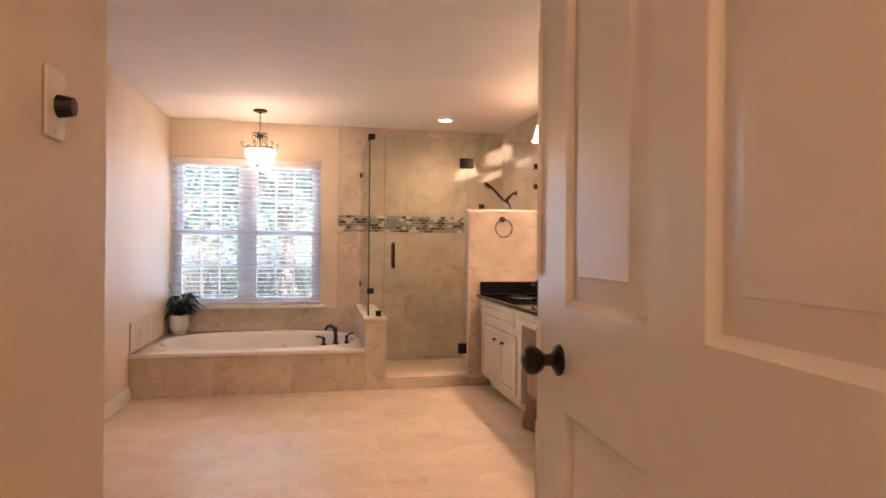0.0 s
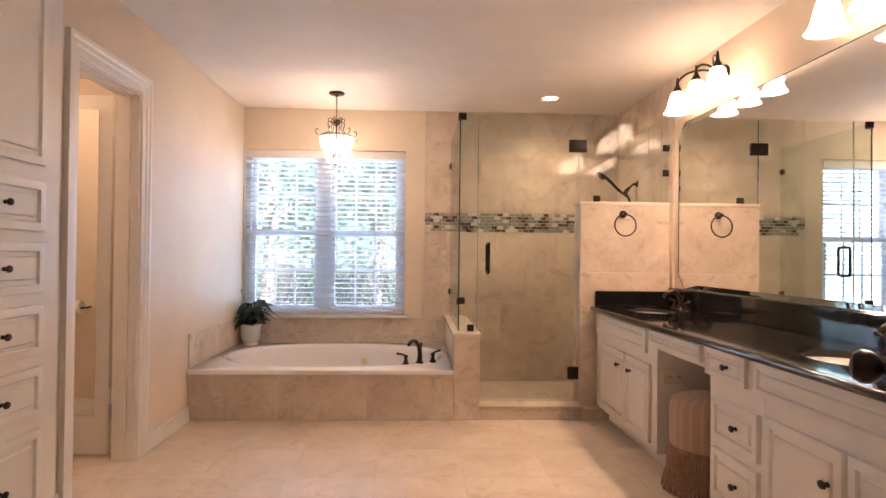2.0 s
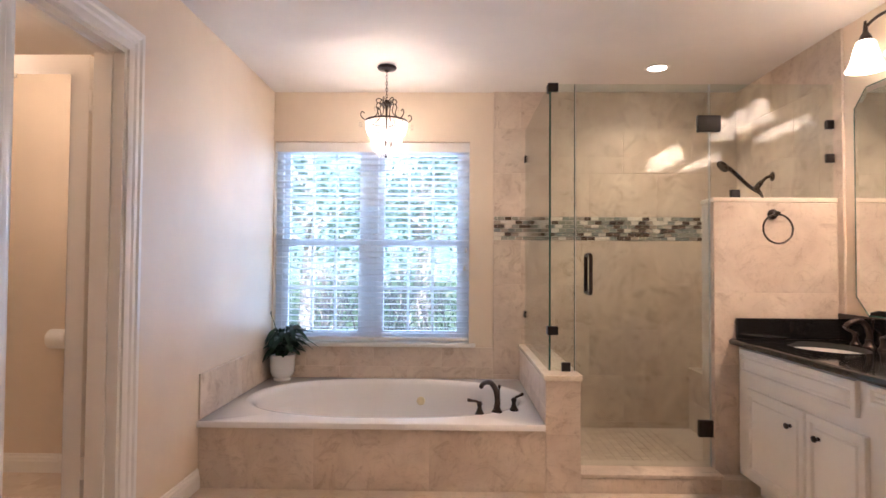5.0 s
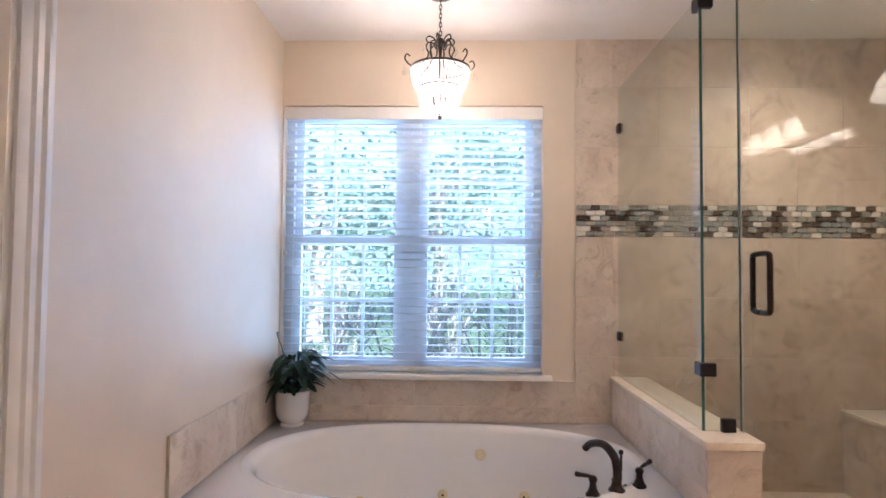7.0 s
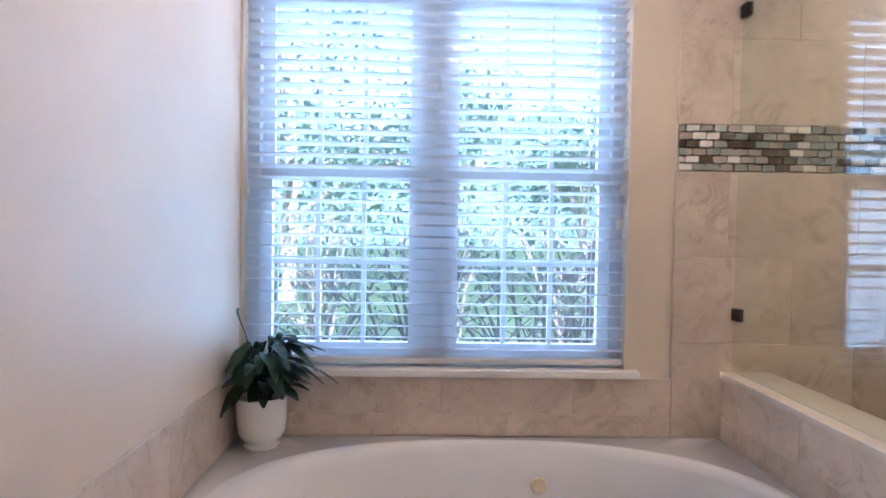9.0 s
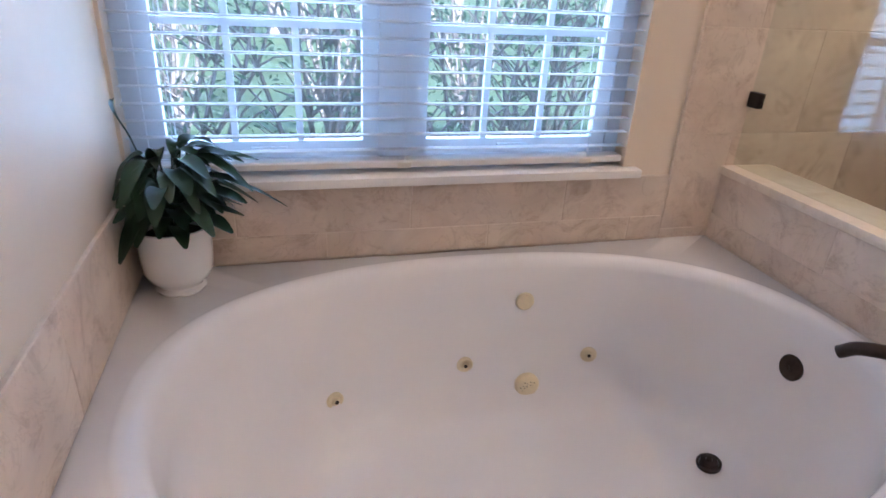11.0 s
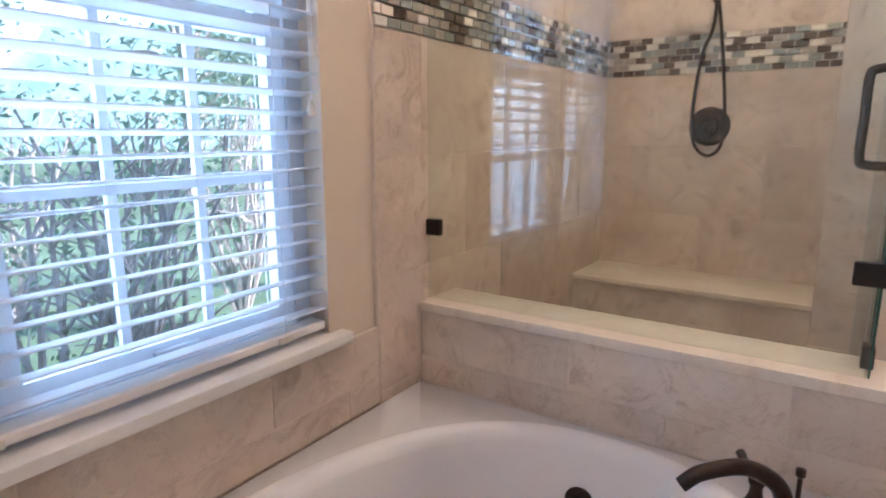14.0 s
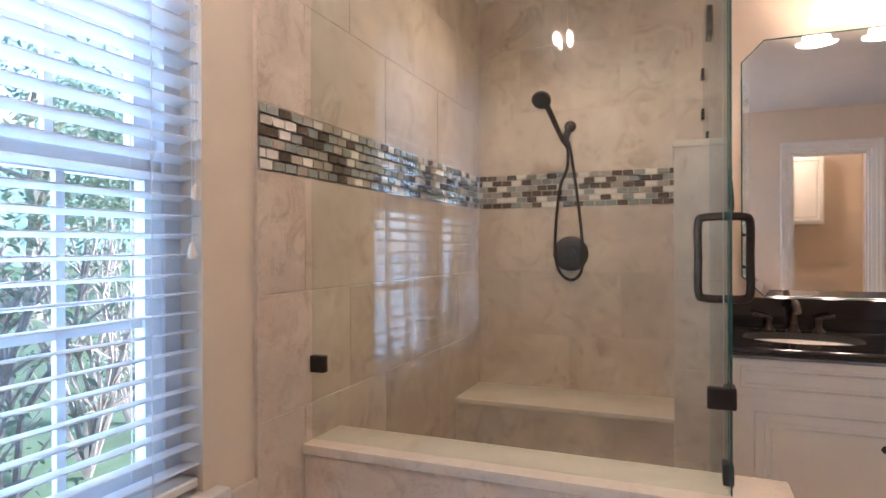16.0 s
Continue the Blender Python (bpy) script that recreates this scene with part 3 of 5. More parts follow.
p = wall_at(0.572, -0.068)
# Holes are solid dark discs, their inner shade given as colour.
for i in range(19):
    a, r = i * 2.4, 0.0065 * math.sqrt(i)
    part("hole", lathe([(0.0022, 0), (0.0022, 0.0012), (0, 0.0012)], 6, Matrix.Translation(p + Vector((r * math.cos(a), -0.0165, r * math.sin(a)))) @ Matrix.Rotation(radians(90), 4, 'X')), DARK, tub)
part("overflow_plate", lathe([(0.036, -0.01), (0.038, 0.004), (0.034, 0.009), (0.006, 0.011), (0.004, 0.008), (0, 0.008)], 24, Matrix.Translation((1.193, 6.402, 0.19)) @ Matrix.Rotation(radians(-84), 4, 'Y')), BRONZE, tub, "round dark bronze overflow plate")
part("drain", lathe([(0.036, -0.006), (0.036, 0.004), (0.03, 0.007), (0.028, 0.002), (0.024, 0.012), (0.01, 0.016), (0.008, 0.022), (0, 0.023)], 24, Matrix.Translation((1.02, 6.41, DECK - 0.497)) @ Matrix.Rotation(radians(-12), 4, 'Y')), BRONZE, tub, "dark bronze drain stopper")

# tiled tub surround
apron = structure("tub_apron", box(XL + 0.002, KX0 - 0.001, TUB_Y + 0.002, TUB_Y + 0.05, -0.1, DECK - 0.034), GROUT, "beige travertine tiled tub front", "tub surround")
splash = structure("tub_splash", boxes((XL + 0.001, XL + 0.0105, TUB_Y, YW, DECK + 0.002, 0.598), (XL + 0.0105, KX0, YW - 0.0105, YW - 0.001, DECK + 0.002, WZ0 - 0.03)), GROUT, "beige travertine tile band round the tub", "tile band")
knee_wall = structure("knee_wall", boxes((KX0 + 0.0015, KX1 - 0.0015, TUB_Y + 0.0015, YW - 0.001, -0.05, KZ - 0.03)), GROUT, "low tiled wall between tub and shower", "half wall")
part("cap", box(KX0 - 0.008, KX1 + 0.008, TUB_Y - 0.008, YW - 0.002, KZ - 0.028, KZ, 0.004, 2), CREAM, knee_wall, "cream stone cap")
half_wall = structure("half_wall", boxes((HX + 0.0015, XM - 0.001, HY0 + 0.0015, HY1 - 0.0015, 0, HZ - 0.026)), GROUT, "beige tiled half wall between shower and vanity", "half wall")
part("cap", box(HX - 0.004, XM - 0.001, HY0 - 0.004, HY1 + 0.004, HZ - 0.025, HZ, 0.004, 2), CREAM, half_wall, "cream stone cap")
curb = structure("shower_curb", boxes((KX1 + 0.002, HX + 0.3, TUB_Y + 0.0115, HY1 - 0.0115, -0.05, 0.075)), GROUT, "beige tiled shower curb with a stone cap", "curb")
part("cap", box(KX1 + 0.001, HX + 0.008, TUB_Y + 0.003, HY1 - 0.015, 0.078, 0.098, 0.004, 2), TILE, curb, "beige stone cap")
bench = structure("shower_bench", box(2.5015, XR, HY1, YW - 0.002, -0.05, 0.425), GROUT, "tiled shower bench", "bench")
part("seat_slab", box(2.49, XR - 0.001, HY1 + 0.001, YW - 0.012, 0.428, 0.452, 0.004, 2), CREAM, bench, "stone bench top")
shower_floor = structure("shower_floor", box(KX1, 2.515, HY0, YW, -0.02, 0.012), GROUT, "small mosaic tiles on the shower floor", "floor")

# ---- shower glass ----
def glass_panel(name, x0, x1, y0, y1, z0, z1, label, parent=None):
    t = parent or thing(name, ((x0 + x1) / 2, (y0 + y1) / 2, z0), label, "glass panel")
    p = part("pane", box(x0, x1, y0, y1, z0, z1), GLASS, t, smooth=None)
    p.visible_shadow = False
    return t


def clamp(t, x, y, z, s=0.024, along='x', name="clamp"):
    d = (s, 0.012) if along == 'x' else (0.012, s)
    return part(name, box(x - d[0], x + d[0], y - d[1], y + d[1], z - s, z + s, 0.003, 2), BLACKM, t, "dark bronze glass clamp")


GX, GY, GT = 1.312, 5.85, 0.005
side = glass_panel("shower_side_glass", GX - GT, GX + GT, GY, YW - 0.016, KZ + 0.004, 2.185, "clear frameless glass panel on the low tiled wall")
part("glass_edge", box(GX - GT, GX + GT, GY - 0.003, GY, KZ + 0.004, 2.185), EDGE, side, "green polished glass edge", smooth=None)
for z in (0.832, 1.966):
    clamp(side, GX - 0.0, YW - 0.035, z, 0.024, 'y')
front = glass_panel("shower_front_glass", GX + 0.006, KX1 - 0.010, GY - GT, GY + GT, KZ + 0.004, 2.185, "narrow clear glass panel beside the shower door")
part("glass_edge", box(KX1 - 0.010, KX1 - 0.008, GY - GT, GY + GT, KZ + 0.004, 2.185), EDGE, front, "green polished glass edge", smooth=None)
for z in (0.83, 2.168):
    part("corner_clamp", boxes((GX - 0.012, GX + 0.045, GY - 0.012, GY + 0.012, z - 0.024, z + 0.024), (GX - 0.0125, GX + 0.0115, GY - 0.0115, GY + 0.048, z - 0.0245, z + 0.0235), bevel=0.003), BLACKM, front, "dark bronze corner clamp")
clamp(front, KX1 - 0.055, GY, KZ + 0.024, 0.024)
door = thing("shower_door", (2.185, GY, 0.1), "clear frameless glass shower door, closed, with bronze hinges", "shower door")
glass_panel("", KX1 - 0.002, HX - 0.012, GY - GT, GY + GT, 0.106, 2.185, "", door)
part("seal", box(KX1 - 0.007, KX1 - 0.002, GY - GT - 0.001, GY + GT + 0.001, 0.106, 2.185), SEAL, door, "pale clear plastic door seal", smooth=None)
part("seal", box(HX - 0.012, HX - 0.006, GY - GT - 0.001, GY + GT + 0.001, 0.106, 2.185), SEAL, door, "pale clear plastic door seal", smooth=None)
for z, r in ((0.31, 0.0), (1.968, 0.05)):
    part("hinge", box(HX - 0.075, HX + r + 0.002, GY - 0.015, GY + 0.015, z - 0.045, z + 0.045, 0.004, 2), BLACKM, door, "dark bronze glass hinge")
HXX = 1.522
for s in (-1, 1):
    pts = spline([(HXX, GY + s * 0.005, 1.034), (HXX, GY + s * 0.045, 1.036), (HXX, GY + s * 0.06, 1.051), (HXX, GY + s * 0.06, 1.140), (HXX, GY + s * 0.06, 1.229), (HXX, GY + s * 0.045, 1.244), (HXX, GY + s * 0.005, 1.246)], 6)
    part("handle", tube(pts, 0.0105, 10), BRONZE, door, "dark bronze pull handle")
top = glass_panel("half_wall_glass", HX - 0.004, XM - 0.004, GY - GT, GY + GT, HZ + 0.003, 2.185, "clear glass panel standing on the tiled half wall")
part("glass_edge", box(HX - 0.006, HX - 0.004, GY - GT, GY + GT, HZ + 0.003, 2.185), EDGE, top, "green polished glass edge", smooth=None)
for z in (1.78, 1.965):
    clamp(top, XM - 0.03, GY, z)
clamp(top, HX + 0.13, GY, HZ + 0.022)

# ---- towel ring ----
ring = thing("towel_ring", (2.505, HY0, 1.47), "oil-rubbed bronze towel ring on the tiled half wall", "towel ring")
part("rose", lathe([(0, -0.001), (0.027, 0), (0.027, 0.008), (0.016, 0.014), (0.010, 0.02), (0.010, 0.05), (0.014, 0.054), (0.012, 0.062), (0, 0.064)], 18, Matrix.Translation((2.505, HY0, 1.47)) @ Matrix.Rotation(radians(90), 4, 'X')), BRONZE, ring)
part("ring", tube([(2.505 + 0.078 * math.sin(a), HY0 - 0.05 - 0.012 * (1 - math.cos(a)) * 0.5, 1.388 + 0.078 * math.cos(a)) for a in (2 * math.pi * i / 40 for i in range(40))], 0.0055, 8, True), BRONZE, ring)

# ---- shower head and valve ----
VY = 6.465
head = thing("hand_shower", (XR, VY, 1.6), "bronze hand shower on an arm with a looping hose", "shower head")
AZ = 1.775
part("flange", lathe([(0, -0.002), (0.03, 0), (0.03, 0.006), (0.014, 0.014), (0, 0.014)], 18, Matrix.Translation((XR - 0.012, VY, AZ)) @ Matrix.Rotation(radians(-90), 4, 'Y')), BRONZE, head)
part("arm", tube(spline([(XR - 0.01, VY, AZ), (XR - 0.05, VY, AZ - 0.006), (XR - 0.09, VY, AZ - 0.045), (XR - 0.10, VY, AZ - 0.06)], 5), 0.011, 10), BRONZE, head)
part("bracket", tube([(XR - 0.085, VY, AZ - 0.035), (XR - 0.125, VY + 0.012, AZ - 0.09)], [0.017, 0.02], 12), BRONZE, head)
H0, H1 = Vector((XR - 0.085, VY - 0.0, AZ - 0.115)), Vector((XR - 0.275, VY + 0.075, AZ + 0.075))
part("wand", tube(spline([H0, H0 + (H1 - H0) * 0.35 + Vector((0, 0, -0.012)), H0 + (H1 - H0) * 0.75, H1], 5), [0.011 + 0.004 * (i / 15) for i in range(16)], 12), BRONZE, head)
part("spray_face", turned(lathe([(0, 0.022), (0.02, 0.022), (0.043, 0.008), (0.046, -0.004), (0.042, -0.012), (0, -0.012)], 22), Matrix.Translation(H1 + Vector((-0.02, 0.01, 0.004))) @ Matrix.Rotation(radians(48), 4, 'Y')), BRONZE, head)
hose = [H0, H0 + Vector((0.035, 0.012, -0.1)), (XR - 0.05, VY + 0.05, 1.45), (XR - 0.035, VY + 0.075, 1.2), (XR - 0.035, VY + 0.06, 1.06), (XR - 0.035, VY + 0.0, 1.005), (XR - 0.035, VY - 0.055, 1.05), (XR - 0.035, VY - 0.06, 1.2), (XR - 0.05, VY - 0.035, 1.45), (XR - 0.095, VY - 0.01, 1.66), (XR - 0.115, VY + 0.005, 1.70)]
part("hose", tube(spline(hose, 8), 0.0075, 8), BRONZE, head, "ribbed bronze hose")
valve = thing("shower_valve", (XR, VY, 1.136), "round bronze shower valve with a lever", "valve")
VM = Matrix.Translation((XR - 0.012, VY, 1.136)) @ Matrix.Rotation(radians(-90), 4, 'Y')
part("plate", lathe([(0, -0.002), (0.088, 0), (0.088, 0.006), (0.078, 0.012), (0.045, 0.016), (0.04, 0.022), (0, 0.022)], 32, VM), BRONZE, valve)
part("hub", lathe([(0.03, 0.02), (0.03, 0.05), (0.024, 0.056), (0, 0.057)], 20, VM), BRONZE, valve)
part("lever", tube([(XR - 0.06, VY, 1.136), (XR - 0.064, VY - 0.006, 1.10), (XR - 0.066, VY - 0.01, 1.07)], [0.012, 0.009, 0.011], 10), BRONZE, valve)


# ---- vanity ----
FX, CZ = 2.318, 0.80
RIGHT = Matrix.Rotation(radians(-90), 4, 'Z')        # front faces -x


def on_front(bm, y, z, x=FX):
    bm.transform(Matrix.Translation((x, y, z)) @ RIGHT)
    return bm


def front_part(t, name, y1, y0, z0, z1, knob=None, rail=0.045, thick=0.02):
    """A drawer or door front between y0 and y1; knob is its (y, z)."""
    d = part(name, on_front(panel(y1 - y0, z1 - z0, thick, rail), (y0 + y1) / 2, (z0 + z1) / 2), WHITE, t, smooth=20)
    if knob:
        part("knob", on_front(knob_bm(), knob[0], knob[1], FX - thick), BRONZE, d, "bronze knob")
    return d


def carcass(t, y0, y1, z0, z1, toe=True):
    rows = [(FX, XM - 0.002, y0, y1, z0, z1)]
    if toe:
        rows.append((FX + 0.07, XM - 0.002, y0 + 0.012, y1 - 0.004, 0.0, z0))
    return part("body", boxes(*rows, bevel=0.0), WHITE, t, smooth=None)


VT = CZ - 0.03
v1 = thing("sink_cabinet", (2.6, 5.3, 0), "white painted sink base cabinet with two doors", "cabinet", "vanity cabinets")
carcass(v1, 4.74, 5.812, 0.09, VT)
front_part(v1, "false_drawer_front", 5.775, 4.87, 0.618, 0.756, None, 0.05)
front_part(v1, "door", 5.70, 5.205, 0.125, 0.56, (5.30, 0.473))
front_part(v1, "door", 5.185, 4.82, 0.125, 0.56, (5.095, 0.473))
v2 = thing("makeup_drawer", (2.6, 4.53, 0.64), "white painted shallow drawer over the knee space", "drawer", "vanity cabinets")
part("body", boxes((FX, XM - 0.002, 4.162, 4.738, 0.66, VT)), WHITE, v2, smooth=None)
front_part(v2, "drawer_front", 4.805, 4.23, 0.68, 0.758, None, 0.03)
v3 = thing("drawer_stack", (2.6, 4.0, 0), "white painted stack of three drawers with bronze knobs", "cabinet", "vanity cabinets")
carcass(v3, 3.752, 4.16, 0.09, VT)
for y1, y0, z0, z1 in ((4.18, 3.86, 0.642, 0.762), (4.12, 3.775, 0.375, 0.56), (4.12, 3.775, 0.125, 0.34)):
    front_part(v3, "drawer", y1, y0, z0, z1, ((y0 + y1) / 2 - 0.03, (z0 + z1) / 2))
v4 = thing("sink_cabinet", (2.6, 3.35, 0), "white painted sink base cabinet with a wide false drawer", "cabinet", "vanity cabinets")
carcass(v4, 2.852, 3.75, 0.09, VT)
front_part(v4, "false_drawer_front", 3.80, 2.88, 0.638, 0.765, None, 0.05)
front_part(v4, "door", 3.725, 3.325, 0.115, 0.57, (3.385, 0.45))
front_part(v4, "door", 3.30, 2.89, 0.115, 0.57, (3.24, 0.45))
v5 = thing("drawer_stack", (2.6, 2.65, 0), "white painted stack of three drawers with bronze knobs", "cabinet", "vanity cabinets")
carcass(v5, 2.40, 2.85, 0.09, VT)
for z0, z1 in ((0.625, 0.752), (0.365, 0.59), (0.115, 0.335)):
    front_part(v5, "drawer", 2.83, 2.425, z0, z1, (2.65, (z0 + z1) / 2))

# countertop with two oval cut-outs
counter = thing("countertop", (2.58, 4.1, VT), "polished black granite countertop with two sink cut-outs", "countertop")
CX0, CX1, CY0, CY1 = 2.282, XM - 0.002, 2.38, 5.817
SINKS = [(2.59, 5.50), (2.59, 3.64)]
bm = bmesh.new()


def slab(y0, y1, hole=None):
    if hole is None:
        add(bm, box(CX0, CX1, y0, y1, VT + 0.001, CZ))
        return
    hx, hy = hole
    b = bmesh.new()
    an = sorted([2 * math.pi * i / 48 for i in range(48)] + [math.atan2(y - hy, x - hx) % (2 * math.pi) for x in (CX0, CX1) for y in (y0, y1)])
    rows = []
    for zz in (VT + 0.001, CZ):
        out, inn = [], []
        for g in an:
            c, s = math.cos(g), math.sin(g)
            d = min((CX1 - hx) / c if c > 1e-9 else (CX0 - hx) / c if c < -1e-9 else 9e9, (y1 - hy) / s if s > 1e-9 else (y0 - hy) / s if s < -1e-9 else 9e9)
            out.append(b.verts.new((hx + d * c, hy + d * s, zz)))
            q = oval(hx, hy, 0.165, 0.225, 2, g)
            inn.append(b.verts.new((q.x, q.y, zz)))
        rows.append((out, inn))
    n = len(an)
    for i in range(n):
        j = (i + 1) % n
        b.faces.new((rows[1][0][i], rows[1][0][j], rows[1][1][j], rows[1][1][i]))
        b.faces.new((rows[0][0][i], rows[0][1][i], rows[0][1][j], rows[0][0][j]))
        b.faces.new((rows[1][1][i], rows[1][1][j], rows[0][1][j], rows[0][1][i]))
        b.faces.new((rows[0][0][i], rows[0][0][j], rows[1][0][j], rows[1][0][i]))
    bmesh.ops.recalc_face_normals(b, faces=b.faces)
    add(bm, b)


slab(5.15, CY1, SINKS[0])
slab(4.0, 5.15)
slab(3.3, 4.0, SINKS[1])
slab(CY0, 3.3)
part("slab", bm, GRANITE, counter, smooth=20)
part("nosing", tube([(CX0, CY0, CZ - 0.0165), (CX0, CY1, CZ - 0.0165)], 0.016, 12), GRANITE, counter)
part("backsplash", box(XM - 0.022, XM - 0.002, CY0, CY1, CZ + 0.001, 0.94, 0.003), GRANITE, counter)
part("side_splash", box(CX0 + 0.02, XM - 0.023, CY1 - 0.018, CY1 + 0.002, CZ + 0.001, 0.91, 0.003), GRANITE, counter)


def basin(x, y):
    t = thing("sink", (x, y, CZ - 0.16), "white porcelain oval undermount sink", "sink", "vanity sinks")
    b = bmesh.new()
    rg = []
    for dz, a, c in ((-0.03, 0.185, 0.245), (-0.005, 0.185, 0.245), (-0.004, 0.162, 0.222), (-0.02, 0.16, 0.22), (-0.07, 0.148, 0.205), (-0.12, 0.115, 0.165), (-0.145, 0.06, 0.08), (-0.148, 0.02, 0.02)):
        rg.append([b.verts.new((*oval(x, y, a, c, 2, 2 * math.pi * i / 40), CZ - 0.026 + dz)) for i in range(40)])
    for p0, p1 in zip(rg, rg[1:]):
        for i in range(40):
            b.faces.new((p0[i], p0[(i + 1) % 40], p1[(i + 1) % 40], p1[i]))
    b.faces.new(rg[-1])
    bmesh.ops.recalc_face_normals(b, faces=b.faces)
    part("bowl", b, PORCELAIN, t, smooth=60)
    part("drain", lathe([(0.024, 0), (0.024, 0.004), (0.014, 0.007), (0, 0.008)], 16, Matrix.Translation((x, y, CZ - 0.174))), BRONZE, t)
    return t


HANDLE_P = [(0, 0), (0.024, 0), (0.025, 0.006), (0.018, 0.014), (0.012, 0.03), (0.011, 0.045), (0.015, 0.052), (0.015, 0.058), (0.009, 0.066), (0, 0.068)]


def faucet_set(name, at, turn, spread, reach, height, scale, label):
    """A three-piece faucet; local -y is where the spout points."""
    t = thing(name, (0, 0, 0), label, "faucet")
    part("spout_base", lathe([(0, 0), (0.028, 0), (0.029, 0.006), (0.02, 0.016), (0.016, 0.03), (0.018, 0.04), (0, 0.04)], 18), BRONZE, t)
    path = spline([(0, 0, 0.02), (0, 0.004, height * 0.45), (0, -0.012, height * 0.8), (0, -reach * 0.4, height), (0, -reach * 0.8, height * 0.9), (0, -reach, height * 0.72)], 6)
    part("spout", tube(path, [0.016 - 0.003 * i / (len(path) - 1) for i in range(len(path))], 12), BRONZE, t)
    part("lift_rod", lathe([(0, 0), (0.004, 0), (0.004, 0.05), (0.008, 0.055), (0.008, 0.066), (0, 0.07)], 10, Matrix.Translation((0, 0.022, height * 0.55))), BRONZE, t)
    for s in (-1, 1):
        h = part("handle", lathe(HANDLE_P, 18, Matrix.Translation((s * spread, 0, 0))), BRONZE, t)
        part("lever", tube(spline([(s * spread, 0, 0.06), (s * (spread + 0.02), -0.004, 0.068), (s * (spread + 0.045), -0.008, 0.073), (s * (spread + 0.062), -0.01, 0.078)], 4), [0.006] * 4 + [0.007] * 5 + [0.0085] * 4, 10), BRONZE, h)
    t.matrix_basis = Matrix.Translation(at) @ Matrix.Rotation(radians(turn), 4, 'Z') @ Matrix.Scale(scale, 4)
    return t


for x, y in SINKS:
    basin(x, y)
    faucet_set("sink_faucet", (2.79, y, CZ), -90, 0.1, 0.12, 0.135, 0.95, "oil-rubbed bronze three-piece sink faucet on black granite")
faucet_set("tub_faucet", (1.035, 5.963, DECK), 207, 0.102, 0.165, 0.14, 1.1, "oil-rubbed bronze tub faucet with two lever handles")

# ---- mirror ----
mirror = thing("vanity_mirror", (XM, 4.1, 0.98), "large clear wall mirror above the black counter", "mirror")
MY0, MY1, MZ0, MZ1, CUT = 2.45, 5.69, 0.945, 2.095, 0.09


def clipped(inset, x):
    y0, y1, z0, z1, c = MY0 + inset, MY1 - inset, MZ0 + inset, MZ1 - inset, CUT - inset * 0.42
    return [(x, y0 + c, z0), (x, y1 - c, z0), (x, y1, z0 + c), (x, y1, z1 - c), (x, y1 - c, z1), (x, y0 + c, z1), (x, y0, z1 - c), (x, y0, z0 + c)]


bm = bmesh.new()
r0, r1, r2 = ([bm.verts.new(q) for q in clipped(i, x)] for i, x in ((0, XM - 0.001), (0, XM - 0.005), (0.03, XM - 0.0085)))
for a, b in ((r0, r1), (r1, r2)):
    for i in range(8):
        bm.faces.new((a[i], a[(i + 1) % 8], b[(i + 1) % 8], b[i]))
bm.faces.new(r2)
bmesh.ops.recalc_face_normals(bm, faces=bm.faces)
part("mirror_glass", bm, MIRROR, mirror, smooth=None)
part("edge_strip", tube([Vector(q) for q in clipped(-0.002, XM - 0.004)], 0.0035, 6, True), EDGE, mirror, "green glass edge")


# ---- wall lights ----
def sconce(y):
    t = thing("vanity_light", (0, 0, 0), "bronze three-arm vanity light with frosted bell shades, lit", "wall light", "vanity lights")
    part("backplate", turned(lathe([(0, 0), (0.06, 0), (0.06, 0.008), (0.05, 0.016), (0.025, 0.022), (0, 0.022)], 24), Matrix.Rotation(radians(-90), 4, 'Y') @ Matrix.Diagonal((1, 1.5, 1, 1))), BRONZE, t)
    for k in (-1, 0, 1):
        dy = k * 0.258
        if k:
            pts = [(-0.02, 0, 0.0), (-0.08, dy * 0.2, 0.045), (-0.14, dy * 0.62, 0.058), (-0.165, dy * 0.95, 0.03), (-0.165, dy, -0.01)]
        else:
            pts = [(-0.02, 0, 0.0), (-0.07, 0, 0.05), (-0.13, 0, 0.062), (-0.165, 0, 0.03), (-0.165, 0, -0.01)]
        part("arm", tube(spline(pts, 6), 0.007, 8), BRONZE, t)
        c = Matrix.Translation((-0.165, dy, -0.01))
        part("socket", lathe([(0, 0.07), (0.005, 0.066), (0.008, 0.05), (0.012, 0.012), (0.02, 0.0), (0.03, -0.022), (0.031, -0.03), (0, -0.03)], 16, c), BRONZE, t)
        part("shade", lathe([(0.03, -0.028), (0.04, -0.036), (0.052, -0.08), (0.062, -0.12), (0.073, -0.148), (0.086, -0.164), (0.084, -0.165), (0.07, -0.147), (0.058, -0.119), (0.048, -0.08), (0.03, -0.038)], 28, c), SHADE, t, "lit frosted white glass bell shade")
    t.matrix_basis = Matrix.Translation((XM - 0.001, y, 2.28))
    for k in (-1, 0, 1):
        lamp("vanity_bulb", 'POINT', SCONCE_W, WARM, Matrix.Translation((XM - 0.166, y + 0.258 * k, 2.28 - 0.105)), 0.05)


sconce(5.11)
sconce(3.70)

